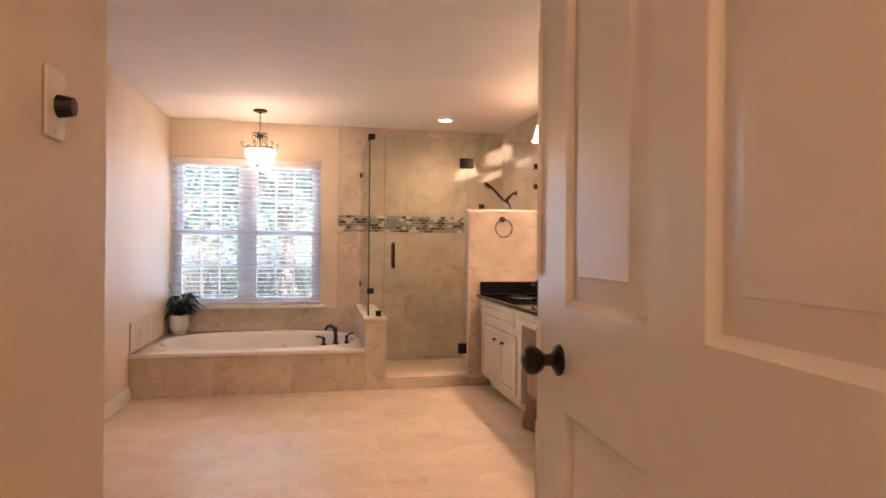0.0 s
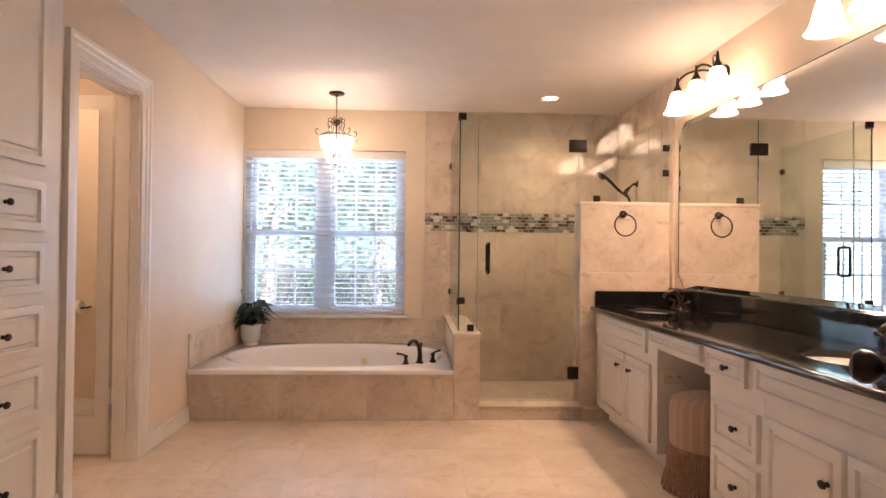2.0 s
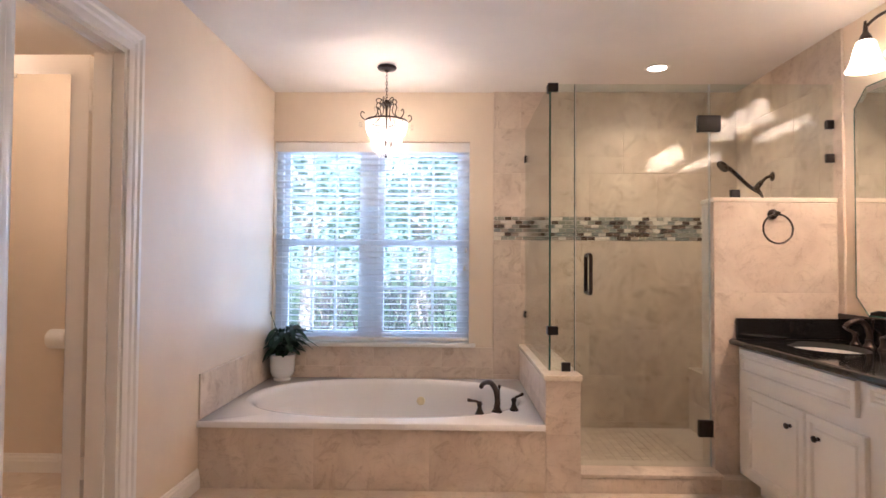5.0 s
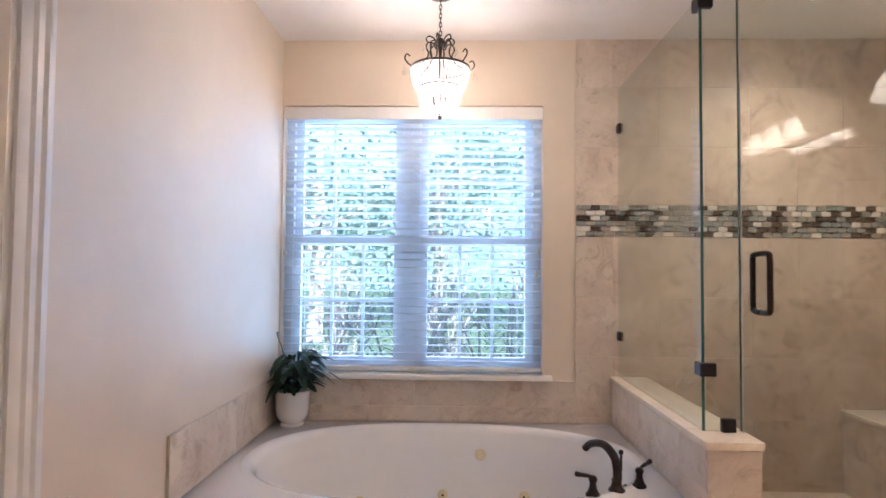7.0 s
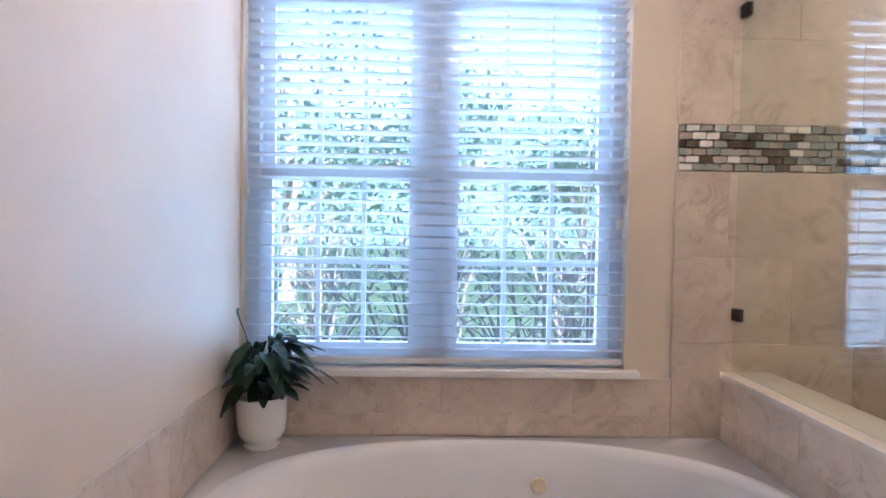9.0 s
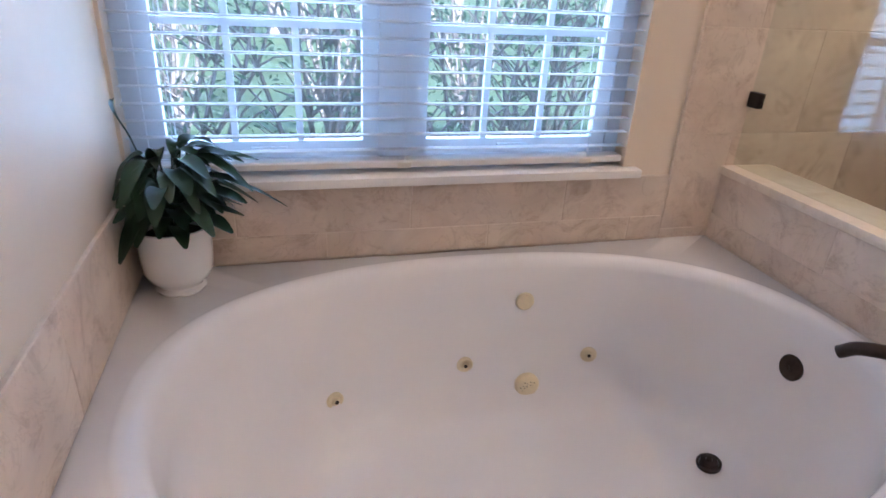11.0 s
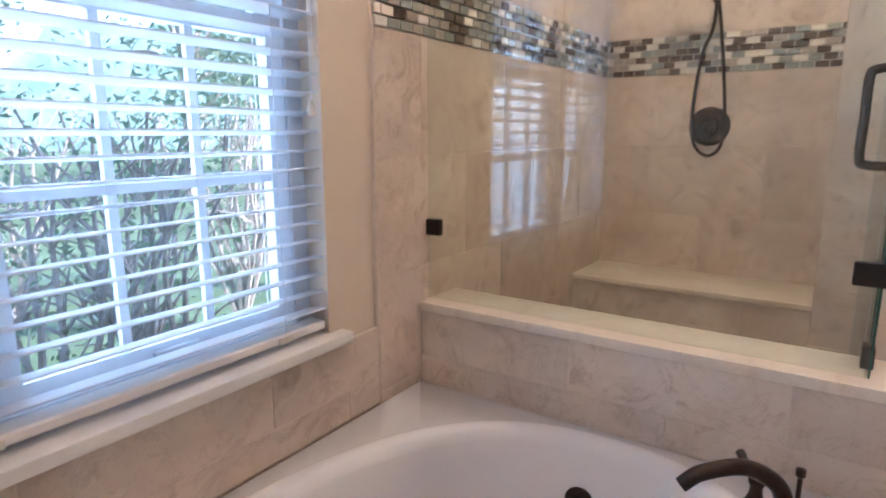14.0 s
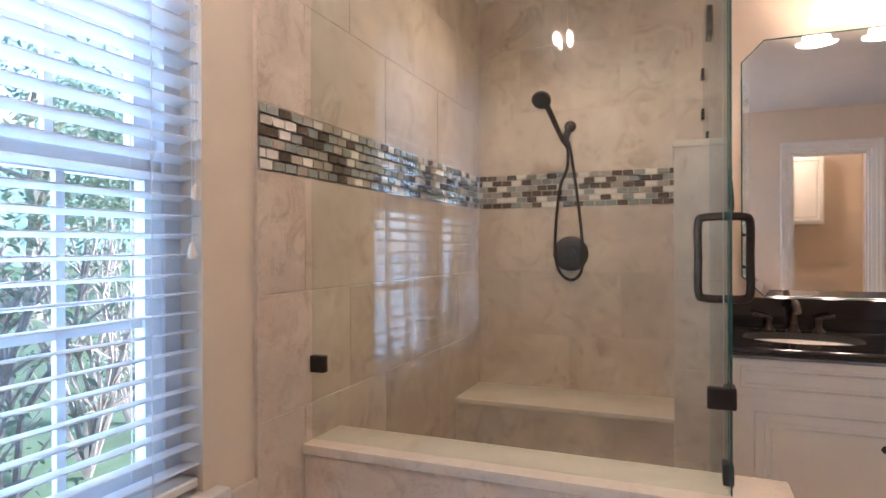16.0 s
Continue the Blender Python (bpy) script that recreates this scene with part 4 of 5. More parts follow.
# ---- downlight ----
dl = thing("recessed_light", (2.096, 6.416, H), "white recessed ceiling downlight, lit, above the shower", "ceiling light")
part("ring", lathe([(0.058, 0.004), (0.058, -0.004), (0.075, -0.006), (0.082, -0.001), (0.082, 0.004)], 32, Matrix.Translation((2.096, 6.416, H - 0.001))), TRIM, dl)
part("lens", lathe([(0.058, -0.002), (0, -0.003)], 32, Matrix.Translation((2.096, 6.416, H - 0.001))), DOWNL, dl, "glowing lens")
lamp("downlight", 'SPOT', DOWN_W, WARM, look((2.096, 6.416, H - 0.02), (2.096, 6.416, 0)), 0.05)

# ---- chandelier ----
CHX, CHY = 0.344, 6.40
ch = thing("chandelier", (CHX, CHY, H), "small bronze and crystal bead chandelier, lit, hanging over the tub", "chandelier")
C0 = Matrix.Translation((CHX, CHY, 0))
part("canopy", lathe([(0, H - 0.001), (0.062, H - 0.001), (0.064, H - 0.008), (0.056, H - 0.018), (0.016, H - 0.026), (0.008, H - 0.036), (0, H - 0.036)], 24, C0), BRONZE, ch)
for i in range(9):
    z = H - 0.045 - i * 0.0175
    axis = Vector((1, 0, 0)) if i % 2 else Vector((0, 1, 0))
    part("chain_link", tube([Vector((CHX, CHY, z)) + axis * 0.006 * math.cos(a) + Vector((0, 0, 0.012 * math.sin(a))) for a in (2 * math.pi * k / 12 for k in range(12))], 0.0018, 5, True), BRONZE, ch)
part("top_cap", lathe([(0, 2.27), (0.012, 2.268), (0.014, 2.255), (0.03, 2.25), (0.03, 2.24), (0.01, 2.235), (0.006, 2.2), (0.006, 2.09), (0, 2.09)], 16, C0), BRONZE, ch)
RZ, RR = 2.145, 0.119
part("ring", tube([(CHX + RR * math.cos(a), CHY + RR * math.sin(a), RZ) for a in (2 * math.pi * i / 40 for i in range(40))], 0.005, 6, True), BRONZE, ch)
part("lower_ring", tube([(CHX + 0.087 * math.cos(a), CHY + 0.087 * math.sin(a), RZ - 0.083) for a in (2 * math.pi * i / 40 for i in range(40))], 0.0035, 6, True), BRONZE, ch)
for i in range(6):
    a = 2 * math.pi * i / 6 + 0.3
    d = Vector((math.cos(a), math.sin(a), 0))
    o = Vector((CHX, CHY, 0))
    pt = lambda r, z: o + d * r + Vector((0, 0, z))
    part("scroll_arm", tube(spline([pt(0.02, 2.225), pt(0.03, 2.245), pt(0.05, 2.248), pt(0.06, 2.228), pt(0.05, 2.2), pt(0.068, 2.17), pt(0.112, RZ + 0.004), pt(0.13, RZ + 0.004), pt(0.148, RZ + 0.026), pt(0.14, RZ + 0.046), pt(0.126, RZ + 0.038)], 4), 0.0032, 6), BRONZE, ch)
    part("scroll_arm", tube(spline([pt(0.012, 2.24), pt(0.028, 2.268), pt(0.05, 2.274), pt(0.06, 2.26), pt(0.052, 2.248)], 4), 0.003, 6), BRONZE, ch)
    for r, z, s in ((0.15, RZ - 0.022, 1.15), (0.066, 2.222, 1.0)):
        part("crystal_drop", turned(lathe([(0, 0.02), (0.004, 0.014), (0.009, -0.004), (0.007, -0.016), (0, -0.022)], 7), Matrix.Translation(pt(r, z)) @ Matrix.Scale(s, 4)), CRYSTAL, ch, "clear crystal drop", smooth=None)


def strands(name, r0, z0, r1, z1, count, sag, beads):
    """Bead strings from an upper circle to a lower one."""
    b = bmesh.new()
    for i in range(count):
        a = 2 * math.pi * i / count
        for k in range(beads):
            t = (k + 0.5) / beads
            r = r0 + (r1 - r0) * t + sag * math.sin(math.pi * t)
            z = z0 + (z1 - z0) * t
            bmesh.ops.create_icosphere(b, subdivisions=1, radius=0.0038, matrix=Matrix.Translation((CHX + r * math.cos(a), CHY + r * math.sin(a), z)))
    ob = part(name, b, BEADS, ch, "sparkling crystal bead strings", smooth=None)
    tagged(ob, kind="stuff")


strands("bead_string", 0.119, RZ - 0.006, 0.103, RZ - 0.082, 46, 0.004, 9)
strands("bead_string", 0.087, RZ - 0.088, 0.054, RZ - 0.192, 32, 0.010, 12)
strands("bead_string", 0.054, RZ - 0.192, 0.012, RZ - 0.199, 14, 0.0, 4)
part("finial", lathe([(0, RZ - 0.186), (0.017, RZ - 0.19), (0.012, RZ - 0.197), (0.007, RZ - 0.203), (0.009, RZ - 0.208), (0, RZ - 0.213)], 12, C0), BRONZE, ch)
for i in range(3):
    a = 2 * math.pi * i / 3 + 0.5
    q = Matrix.Translation((CHX + 0.028 * math.cos(a), CHY + 0.028 * math.sin(a), RZ - 0.13))
    part("candle_socket", lathe([(0, -0.02), (0.008, -0.02), (0.009, 0.02), (0, 0.02)], 10, q), BRONZE, ch)
    part("bulb", lathe([(0.005, 0.02), (0.011, 0.035), (0.009, 0.055), (0, 0.075)], 10, q), BULB, ch, "lit candle bulb")
for o in ch.children:
    if not o.name.startswith(("canopy", "chain")):
        o.scale, o.location = (1.13, 1.13, 1.13), (0, 0, 0.01)
for o in ch.children:
    if o.name.startswith("chain"):
        o.scale, o.location = (1.0, 1.0, 1.18), (0, 0, 0.006)

# ---- linen cabinet in the west wall ----
LEFTM = Matrix.Rotation(radians(90), 4, 'Z')
linen = thing("linen_cabinet", (XL, 3.65, 0), "tall white built-in linen cabinet with doors and drawers", "cabinet")
LX = XL + 0.022
part("body", boxes((XL - 0.3, LX, 3.08, 4.2, 0.0, H - 0.002)), WHITE, linen, smooth=None)


def left_front(name, y0, y1, z0, z1, knob, thick=0.02):
    b = panel(y1 - y0, z1 - z0, thick, 0.05)
    b.transform(Matrix.Translation((LX, (y0 + y1) / 2, (z0 + z1) / 2)) @ LEFTM)
    d = part(name, b, WHITE, linen, smooth=20)
    k = knob_bm()
    k.transform(Matrix.Translation((LX + thick, knob[0], knob[1])) @ LEFTM)
    part("knob", k, BRONZE, d, "bronze knob")


for y0, y1, ky in ((3.59, 4.075, 3.72), (3.1, 3.555, 3.5)):
    left_front("upper_door", y0, y1, 1.505, 2.33, (ky, 1.58))
    for z0, z1 in ((1.238, 1.44), (0.988, 1.192), (0.736, 0.94), (0.486, 0.69)):
        left_front("drawer", y0, y1, z0, z1, ((y0 + y1) / 2, (z0 + z1) / 2))
    left_front("lower_door", y0, y1, 0.08, 0.438, ((y0 + y1) / 2, 0.258))

# ---- toilet room ----
wcd = thing("toilet_room_door", (XL - 0.16, DY1 + 0.02, 0), "white door standing open with a tall mirror fixed on it", "door")
hx, hy = XL - 0.156, DY1 + 0.045
part("leaf", box(hx - 0.6, hx, hy - 0.035, hy, 0.02, 2.04, 0.006, 2), TRIM, wcd)
part("door_mirror", box(hx - 0.57, hx - 0.072, hy - 0.041, hy - 0.036, 0.235, 1.955), MIRROR, wcd, "tall mirror on the door", smooth=None)
for z in (0.228, 1.95):
    part("mirror_clip", box(hx - 0.33, hx - 0.30, hy - 0.045, hy - 0.036, z - 0.012, z + 0.012, 0.002), PLATE, wcd)
part("door_knob", lathe([(0.026, 0), (0.026, 0.006), (0.012, 0.012), (0.012, 0.03), (0.026, 0.045), (0.026, 0.058), (0, 0.066)], 18, Matrix.Translation((hx - 0.605, hy - 0.035, 0.95)) @ Matrix.Rotation(radians(90), 4, 'X')), BRONZE, wcd)
for z in (0.35, 1.85):
    part("hinge", boxes((hx, hx + 0.012, hy - 0.036, hy - 0.024, z - 0.045, z + 0.045), (hx + 0.004, hx + 0.03, hy - 0.03, hy - 0.026, z - 0.045, z + 0.045), bevel=0.002), TRIM, wcd, "painted hinge")
roll = thing("toilet_paper_holder", (-1.4, 4.03, 0.76), "white toilet roll on a bronze wall holder", "toilet roll")
part("roll", lathe([(0.018, -0.05), (0.052, -0.05), (0.054, -0.045), (0.054, 0.045), (0.052, 0.05), (0.018, 0.05)], 24, Matrix.Translation((-1.4, 4.10, 0.76)) @ Matrix.Rotation(radians(90), 4, 'Y')), PAPER, roll)
part("bar", tube([(-1.47, 4.022, 0.76), (-1.47, 4.10, 0.76), (-1.33, 4.10, 0.76), (-1.33, 4.022, 0.76)], 0.008, 8), BRONZE, roll)
wcab = thing("wall_cabinet", (-2.0, 4.9, 1.45), "cream wall cabinet with two doors", "cabinet")
part("body", box(-2.179, -1.88, 4.45, 5.55, 1.42, 2.2), WHITE, wcab, smooth=None)
for y0, y1, ky in ((4.47, 4.99, 4.94), (5.01, 5.53, 5.06)):
    b = panel(y1 - y0, 0.74, 0.02, 0.055)
    b.transform(Matrix.Translation((-1.88, (y0 + y1) / 2, 1.81)) @ LEFTM)
    d = part("door", b, WHITE, wcab, smooth=20)
    k = knob_bm()
    k.transform(Matrix.Translation((-1.86, ky, 1.5)) @ LEFTM)
    part("knob", k, BRONZE, d, "bronze knob")
wl = thing("ceiling_light", (-1.4, 4.9, H), "unseen frosted dome ceiling light, lit", "ceiling light")
part("dome", lathe([(0.14, H - 0.001), (0.14, H - 0.03), (0.11, H - 0.07), (0.05, H - 0.095), (0, H - 0.1)], 28, Matrix.Translation((-1.4, 4.9, 0))), SHADE, wl)
lamp("toilet_room_bulb", 'POINT', WC_W, WARM, Matrix.Translation((-1.4, 4.9, H - 0.17)), 0.08)

# ---- entry ----
switch = thing("wall_timer_switch", (0.435, 1.88, 1.392), "almond switch plate with a dark dial knob", "switch")
part("plate", box(0.436, 0.442, 1.842, 1.917, 1.392, 1.517, 0.003, 2), PLATE, switch)
part("dial", lathe([(0, 0), (0.021, 0), (0.02, 0.008), (0.017, 0.026), (0, 0.028)], 12, Matrix.Translation((0.442, 1.888, 1.452)) @ Matrix.Rotation(radians(90), 4, 'Y')), BLACKM, switch, "dark dial")
for z in (1.405, 1.503):
    part("screw", lathe([(0, 0), (0.004, 0), (0.003, 0.0015), (0, 0.0018)], 8, Matrix.Translation((0.442, 1.878, z)) @ Matrix.Rotation(radians(90), 4, 'Y')), PLATE, switch)


def door_leaf(name, w, h, label, cols, rows, hand=1):
    """A panelled door leaf: hinge edge at x = 0, free edge at x = w, faces at y = 0 and y = 0.035."""
    t = thing(name, (0, 0, 0), label, "door")
    bm = bmesh.new()
    xs = [0.0]
    for a, b in cols:
        xs += [a, b]
    xs.append(w)
    zs = [0.01]
    for a, b in rows:
        zs += [a, b]
    zs.append(h)
    for yy, flip in ((0.0, False), (0.035, True)):
        g = [[bm.verts.new((x, yy, z)) for z in zs] for x in xs]
        for i in range(len(xs) - 1):
            for j in range(len(zs) - 1):
                q = [g[i][j], g[i + 1][j], g[i + 1][j + 1], g[i][j + 1]]
                f = bm.faces.new(q[::-1] if flip else q)
                f.tag = bool(i % 2 and j % 2)
    edge = [e for e in bm.edges if e.is_boundary]
    bmesh.ops.bridge_loops(bm, edges=edge)
    bm.normal_update()
    for f in [f for f in bm.faces if f.tag]:
        for th, d in ((0.003, -0.004), (0.012, -0.008), (0.010, 0.0), (0.035, 0.008), (0.003, 0.002)):
            bmesh.ops.inset_region(bm, faces=[f], thickness=th, depth=d, use_even_offset=True)
    part("leaf", bm, TRIM, t, smooth=25)
    for s, y in ((-1, 0.0), (1, 0.035)):
        k = part("door_knob", lathe([(0, 0), (0.031, 0), (0.032, 0.006), (0.02, 0.013), (0.0125, 0.018), (0.0115, 0.032), (0.02, 0.039), (0.0275, 0.05), (0.0285, 0.062), (0.022, 0.073), (0.008, 0.078), (0, 0.079)], 28, Matrix.Translation((w - 0.135, y, 0.982)) @ Matrix.Rotation(radians(90 * -s), 4, 'X')), BRONZE, t, "dark bronze round knob")
    return t


ROWS6 = [(0.2, 0.885), (1.09, 1.74), (1.84, 1.95)]
leaf = door_leaf("entry_door", 0.99, 2.06, "white six-panel entry door standing open with a dark knob", [(0.075, 0.375), (0.51, 0.828)], ROWS6)
A, B = Vector((1.345, 0.96)), Vector((1.38, 1.95))
leaf.matrix_basis = Matrix.Translation((A.x + 0.035, A.y, 0)) @ Matrix.Rotation(math.atan2(B.y - A.y, B.x - A.x), 4, 'Z')
stub = structure("wall_hall_stub", box(1.415, 1.54, 0.825, 0.94, 0, H), PAINT, "short beige wall return at the door hinge", "wall")
for A, B, nm in ((Vector((1.575, 2.17)), Vector((1.895, 2.57)), "double_door_leaf"), (Vector((0.415, 2.17)), Vector((0.10, 2.57)), "double_door_leaf")):
    d = door_leaf(nm, (B - A).length, 2.03, "white panelled double door leaf folded open with a dark knob", [(0.11, 0.38)], ROWS6)
    ang = math.atan2(B.y - A.y, B.x - A.x)
    d.matrix_basis = Matrix.Translation((A.x, A.y, 0)) @ Matrix.Rotation(ang, 4, 'Z')

# ---- stool ----
SX, SY = 2.475, 4.475
stool = thing("pouf_stool", (SX, SY, 0), "round tan upholstered vanity stool with a bullion fringe", "stool")
bm = lathe([(0, 0.02), (0.18, 0.02), (0.185, 0.05), (0.188, 0.42), (0.176, 0.452), (0.12, 0.472), (0, 0.476)], 40)
for v in bm.verts:
    a = math.atan2(v.co.y, v.co.x)
    r = math.hypot(v.co.x, v.co.y)
    if r > 0.1 and v.co.z > 0.1:
        k = 1 + 0.012 * math.cos(20 * a)
        v.co.x, v.co.y = v.co.x * k, v.co.y * k
bm.transform(Matrix.Translation((SX, SY, 0)))
part("upholstery", bm, FABRIC, stool, smooth=60)
part("button", lathe([(0.016, 0.472), (0.012, 0.482), (0, 0.484)], 12, Matrix.Translation((SX, SY, 0))), FABRIC, stool)
part("fringe_band", lathe([(0.187, 0.2), (0.195, 0.2), (0.197, 0.21), (0.195, 0.225), (0.187, 0.225)], 40, Matrix.Translation((SX, SY, 0))), FRINGE, stool)
bm = bmesh.new()
for i in range(84):
    a = 2 * math.pi * i / 84
    o = random.uniform(0.006, 0.022)
    da = random.uniform(-0.02, 0.02)
    add(bm, tube([(SX + 0.193 * math.cos(a), SY + 0.193 * math.sin(a), 0.205), (SX + 0.197 * math.cos(a), SY + 0.197 * math.sin(a), 0.11), (SX + (0.208 + o) * math.cos(a + da), SY + (0.208 + o) * math.sin(a + da), 0.004)], [0.0062, 0.0066, 0.0078], 5))
tagged(part("fringe", bm, FRINGE, stool, "long twisted tan fringe"), kind="stuff")

# ---- outlet in the knee space ----
outlet = thing("outlet", (2.41, 4.739, 0.51), "almond double outlet plate on the cabinet side", "outlet")
part("plate", box(2.352, 2.472, 4.733, 4.7395, 0.472, 0.548, 0.002), PLATE, outlet)
for x in (2.388, 2.436):
    part("socket", lathe([(0, 0), (0.016, 0), (0.016, 0.002), (0, 0.002)], 16, Matrix.Translation((x, 4.733, 0.51)) @ Matrix.Rotation(radians(90), 4, 'X')), PLATE, outlet)
    part("slot", boxes(*[(x + d - 0.0015, x + d + 0.0015, 4.7298, 4.731, 0.505, 0.517) for d in (-0.006, 0.006)]), DARK, outlet, smooth=None)

# ---- potted plant ----
PX, PY = -0.44, 6.845
pot = thing("potted_plant", (PX, PY, DECK), "dark green leafy plant in a white ceramic pot", "plant")
PM = Matrix.Translation((PX, PY, DECK)) @ Matrix.Scale(1.22, 4)
part("pot", lathe([(0, 0.0), (0.05, 0.0), (0.053, 0.006), (0.047, 0.014), (0.05, 0.02), (0.062, 0.03), (0.07, 0.048), (0.0725, 0.08), (0.073, 0.11), (0.0745, 0.135), (0.077, 0.148), (0.074, 0.15), (0.066, 0.13), (0.066, 0.115), (0, 0.115)], 32, PM), PORCELAIN, pot)
part("soil", lathe([(0.067, 0.12), (0.04, 0.128), (0, 0.13)], 20, PM), SOIL, pot)
for i in range(84):
    a = random.uniform(0, 2 * math.pi)
    reach = random.uniform(0.03, 0.15) * (0.75 if math.sin(a) > 0.4 else 1.0)
    rise = random.uniform(0.05, 0.225)
    droop = random.uniform(0.0, 0.09)
    L, w = random.uniform(0.07, 0.115), random.uniform(0.018, 0.03)
    if i == 0:
        a, reach, rise, droop, w = 2.9, 0.17, 0.31, -0.02, 0.012
    if i == 1:
        a, reach, rise, droop, w = -0.15, 0.23, 0.15, 0.07, 0.01
    d = Vector((math.cos(a), math.sin(a), 0))
    base = Vector((PX, PY, DECK + 0.15)) + d * 0.02
    top_ = base + d * reach * 0.45 + Vector((0, 0, rise))
    tip = top_ + d * (reach * 0.55 + L * 0.5) + Vector((0, 0, -droop))
    if tip.x < XL + 0.02:
        tip.x = XL + 0.02
    if tip.y > 6.955:
        tip.y = 6.955
    mid = (base + top_) / 2 + Vector((0, 0, rise * 0.2))
    curve = spline([base, mid, top_, (top_ + tip) / 2 + Vector((0, 0, 0.012)), tip], 5)
    bm = tube(curve[:11], 0.0022, 5)
    blade = curve[8:]
    sidev = d.cross(Vector((0, 0, 1)))
    prev = None
    for k, q in enumerate(blade):
        s = k / (len(blade) - 1)
        ww = w * math.sin(math.pi * min(1, s * 0.92 + 0.04)) ** 0.8
        row = [bm.verts.new(q - sidev * ww + Vector((0, 0, ww * 0.35))), bm.verts.new(q), bm.verts.new(q + sidev * ww + Vector((0, 0, ww * 0.35)))]
        if prev:
            bm.faces.new((prev[0], prev[1], row[1], row[0]))
            bm.faces.new((prev[1], prev[2], row[2], row[1]))
        prev = row
    part("leaf", bm, LEAF, pot, smooth=60)

# ---- outdoors ----
ground = structure("ground", box(-150, 150, 7.3, 250, -0.6, -0.35), GRASS, "green lawn outside the window", "lawn")


def leaf_cloud(bm, centre, spread, count, size):
    for _ in range(count):
        p = Vector(centre) + Vector((random.gauss(0, spread[0]), random.gauss(0, spread[1]), random.gauss(0, spread[2])))
        if p.y < 7.35 or p.z < -0.34:
            continue
        m = Matrix.Translation(p) @ Euler((random.uniform(-1, 1), random.uniform(-1, 1), random.uniform(0, 6.3))).to_matrix().to_4x4()
        s = size * random.uniform(0.6, 1.3)
        v = [bm.verts.new(m @ Vector(q)) for q in ((-s, 0, 0), (0, -s * 0.42, s * 0.12), (s, 0, 0), (0, s * 0.42, s * 0.12))]
        bm.faces.new(v)


def shrub(x, y, h, seed):
    random.seed(seed)
    t = thing("shrub", (x, y, -0.35), "leafy green shrub with bare grey branches outside the window", "shrub", "shrubs outside the window")
    tips = []
    trunk = bmesh.new()
    for _ in range(9):
        a = random.uniform(0, 6.28)
        p = [Vector((x, y, -0.36))]
        r = random.uniform(0.15, 0.5)
        for k in range(1, 5):
            p.append(Vector((x + math.cos(a) * r * k / 3 + random.uniform(-0.06, 0.06), y + math.sin(a) * r * 0.7 * k / 3 + random.uniform(-0.06, 0.06), -0.36 + h * 0.78 * k / 4)))
        add(trunk, tube(p, [0.022, 0.018, 0.014, 0.01, 0.006], 5))
        tips += p[2:]
        for q in p[1:4]:
            for _k in range(3):
                e = q + Vector((random.uniform(-0.35, 0.35), random.uniform(-0.3, 0.3), random.uniform(0.1, 0.4)))
                add(trunk, tube([q, (q + e) / 2 + Vector((0, 0, 0.03)), e], [0.009, 0.006, 0.003], 4))
                tips.append(e)
    part("trunk", trunk, BARK, t)
    crown = bmesh.new()
    for q in tips:
        k = (q.z + 0.36) / h
        leaf_cloud(crown, q, (0.12, 0.12, 0.10), int(1 + 10 * k), 0.024)
    tagged(part("crown", crown, SHRUB, t, smooth=None), kind="stuff")


for i, (x, y, h) in enumerate(((-1.5, 8.7, 1.9), (-0.75, 8.45, 1.75), (0.05, 8.75, 1.9), (0.8, 8.4, 1.8), (1.5, 8.8, 2.0), (-2.2, 10.6, 2.3), (-1.0, 10.9, 2.2), (0.3, 10.7, 2.3), (1.6, 10.9, 2.2), (2.6, 9.6, 2.1), (3.6, 10.4, 2.3))):
    shrub(x, y, h, 20 + i)


def tree(x, y, h, seed):
    random.seed(seed)
    t = thing("tree", (x, y, -0.35), "tall leafy tree beyond the lawn", "tree", "trees beyond the lawn")
    trunk = bmesh.new()
    add(trunk, tube([(x, y, -0.36), (x + 0.1, y, h * 0.3), (x, y + 0.1, h * 0.7)], [h * 0.03, h * 0.022, h * 0.01], 8))
    ends = []
    for k in range(14):
        a, z0 = random.uniform(0, 6.28), random.uniform(0.12, 0.62) * h
        e = Vector((x + math.cos(a) * h * random.uniform(0.15, 0.32), y + math.sin(a) * h * random.uniform(0.15, 0.32), z0 + h * random.uniform(0.05, 0.3)))
        add(trunk, tube([(x, y, z0), (Vector((x, y, z0)) + e) / 2 + Vector((0, 0, 0.15)), e], [h * 0.011, h * 0.007, h * 0.003], 5))
        ends.append(e)
    part("trunk", trunk, BARK, t)
    crown = bmesh.new()
    for e in ends:
        leaf_cloud(crown, e, (h * 0.1, h * 0.08, h * 0.1), 170, 0.11)
    tagged(part("crown", crown, TREE, t, smooth=None), kind="stuff")


# Far backdrop that glows: bright blue-green haze is put into its emission colour.
woods = bpy.data.materials.new("glowing_woods_haze")
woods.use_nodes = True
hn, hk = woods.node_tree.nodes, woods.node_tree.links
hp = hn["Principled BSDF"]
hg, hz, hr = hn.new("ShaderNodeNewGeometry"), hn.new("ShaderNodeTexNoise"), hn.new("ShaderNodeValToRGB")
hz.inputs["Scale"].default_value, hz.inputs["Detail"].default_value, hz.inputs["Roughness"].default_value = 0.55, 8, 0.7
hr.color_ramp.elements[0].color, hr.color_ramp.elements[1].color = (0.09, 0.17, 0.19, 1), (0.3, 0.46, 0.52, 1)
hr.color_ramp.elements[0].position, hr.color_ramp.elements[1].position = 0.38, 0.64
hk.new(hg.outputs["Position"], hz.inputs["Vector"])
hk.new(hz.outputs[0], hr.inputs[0])
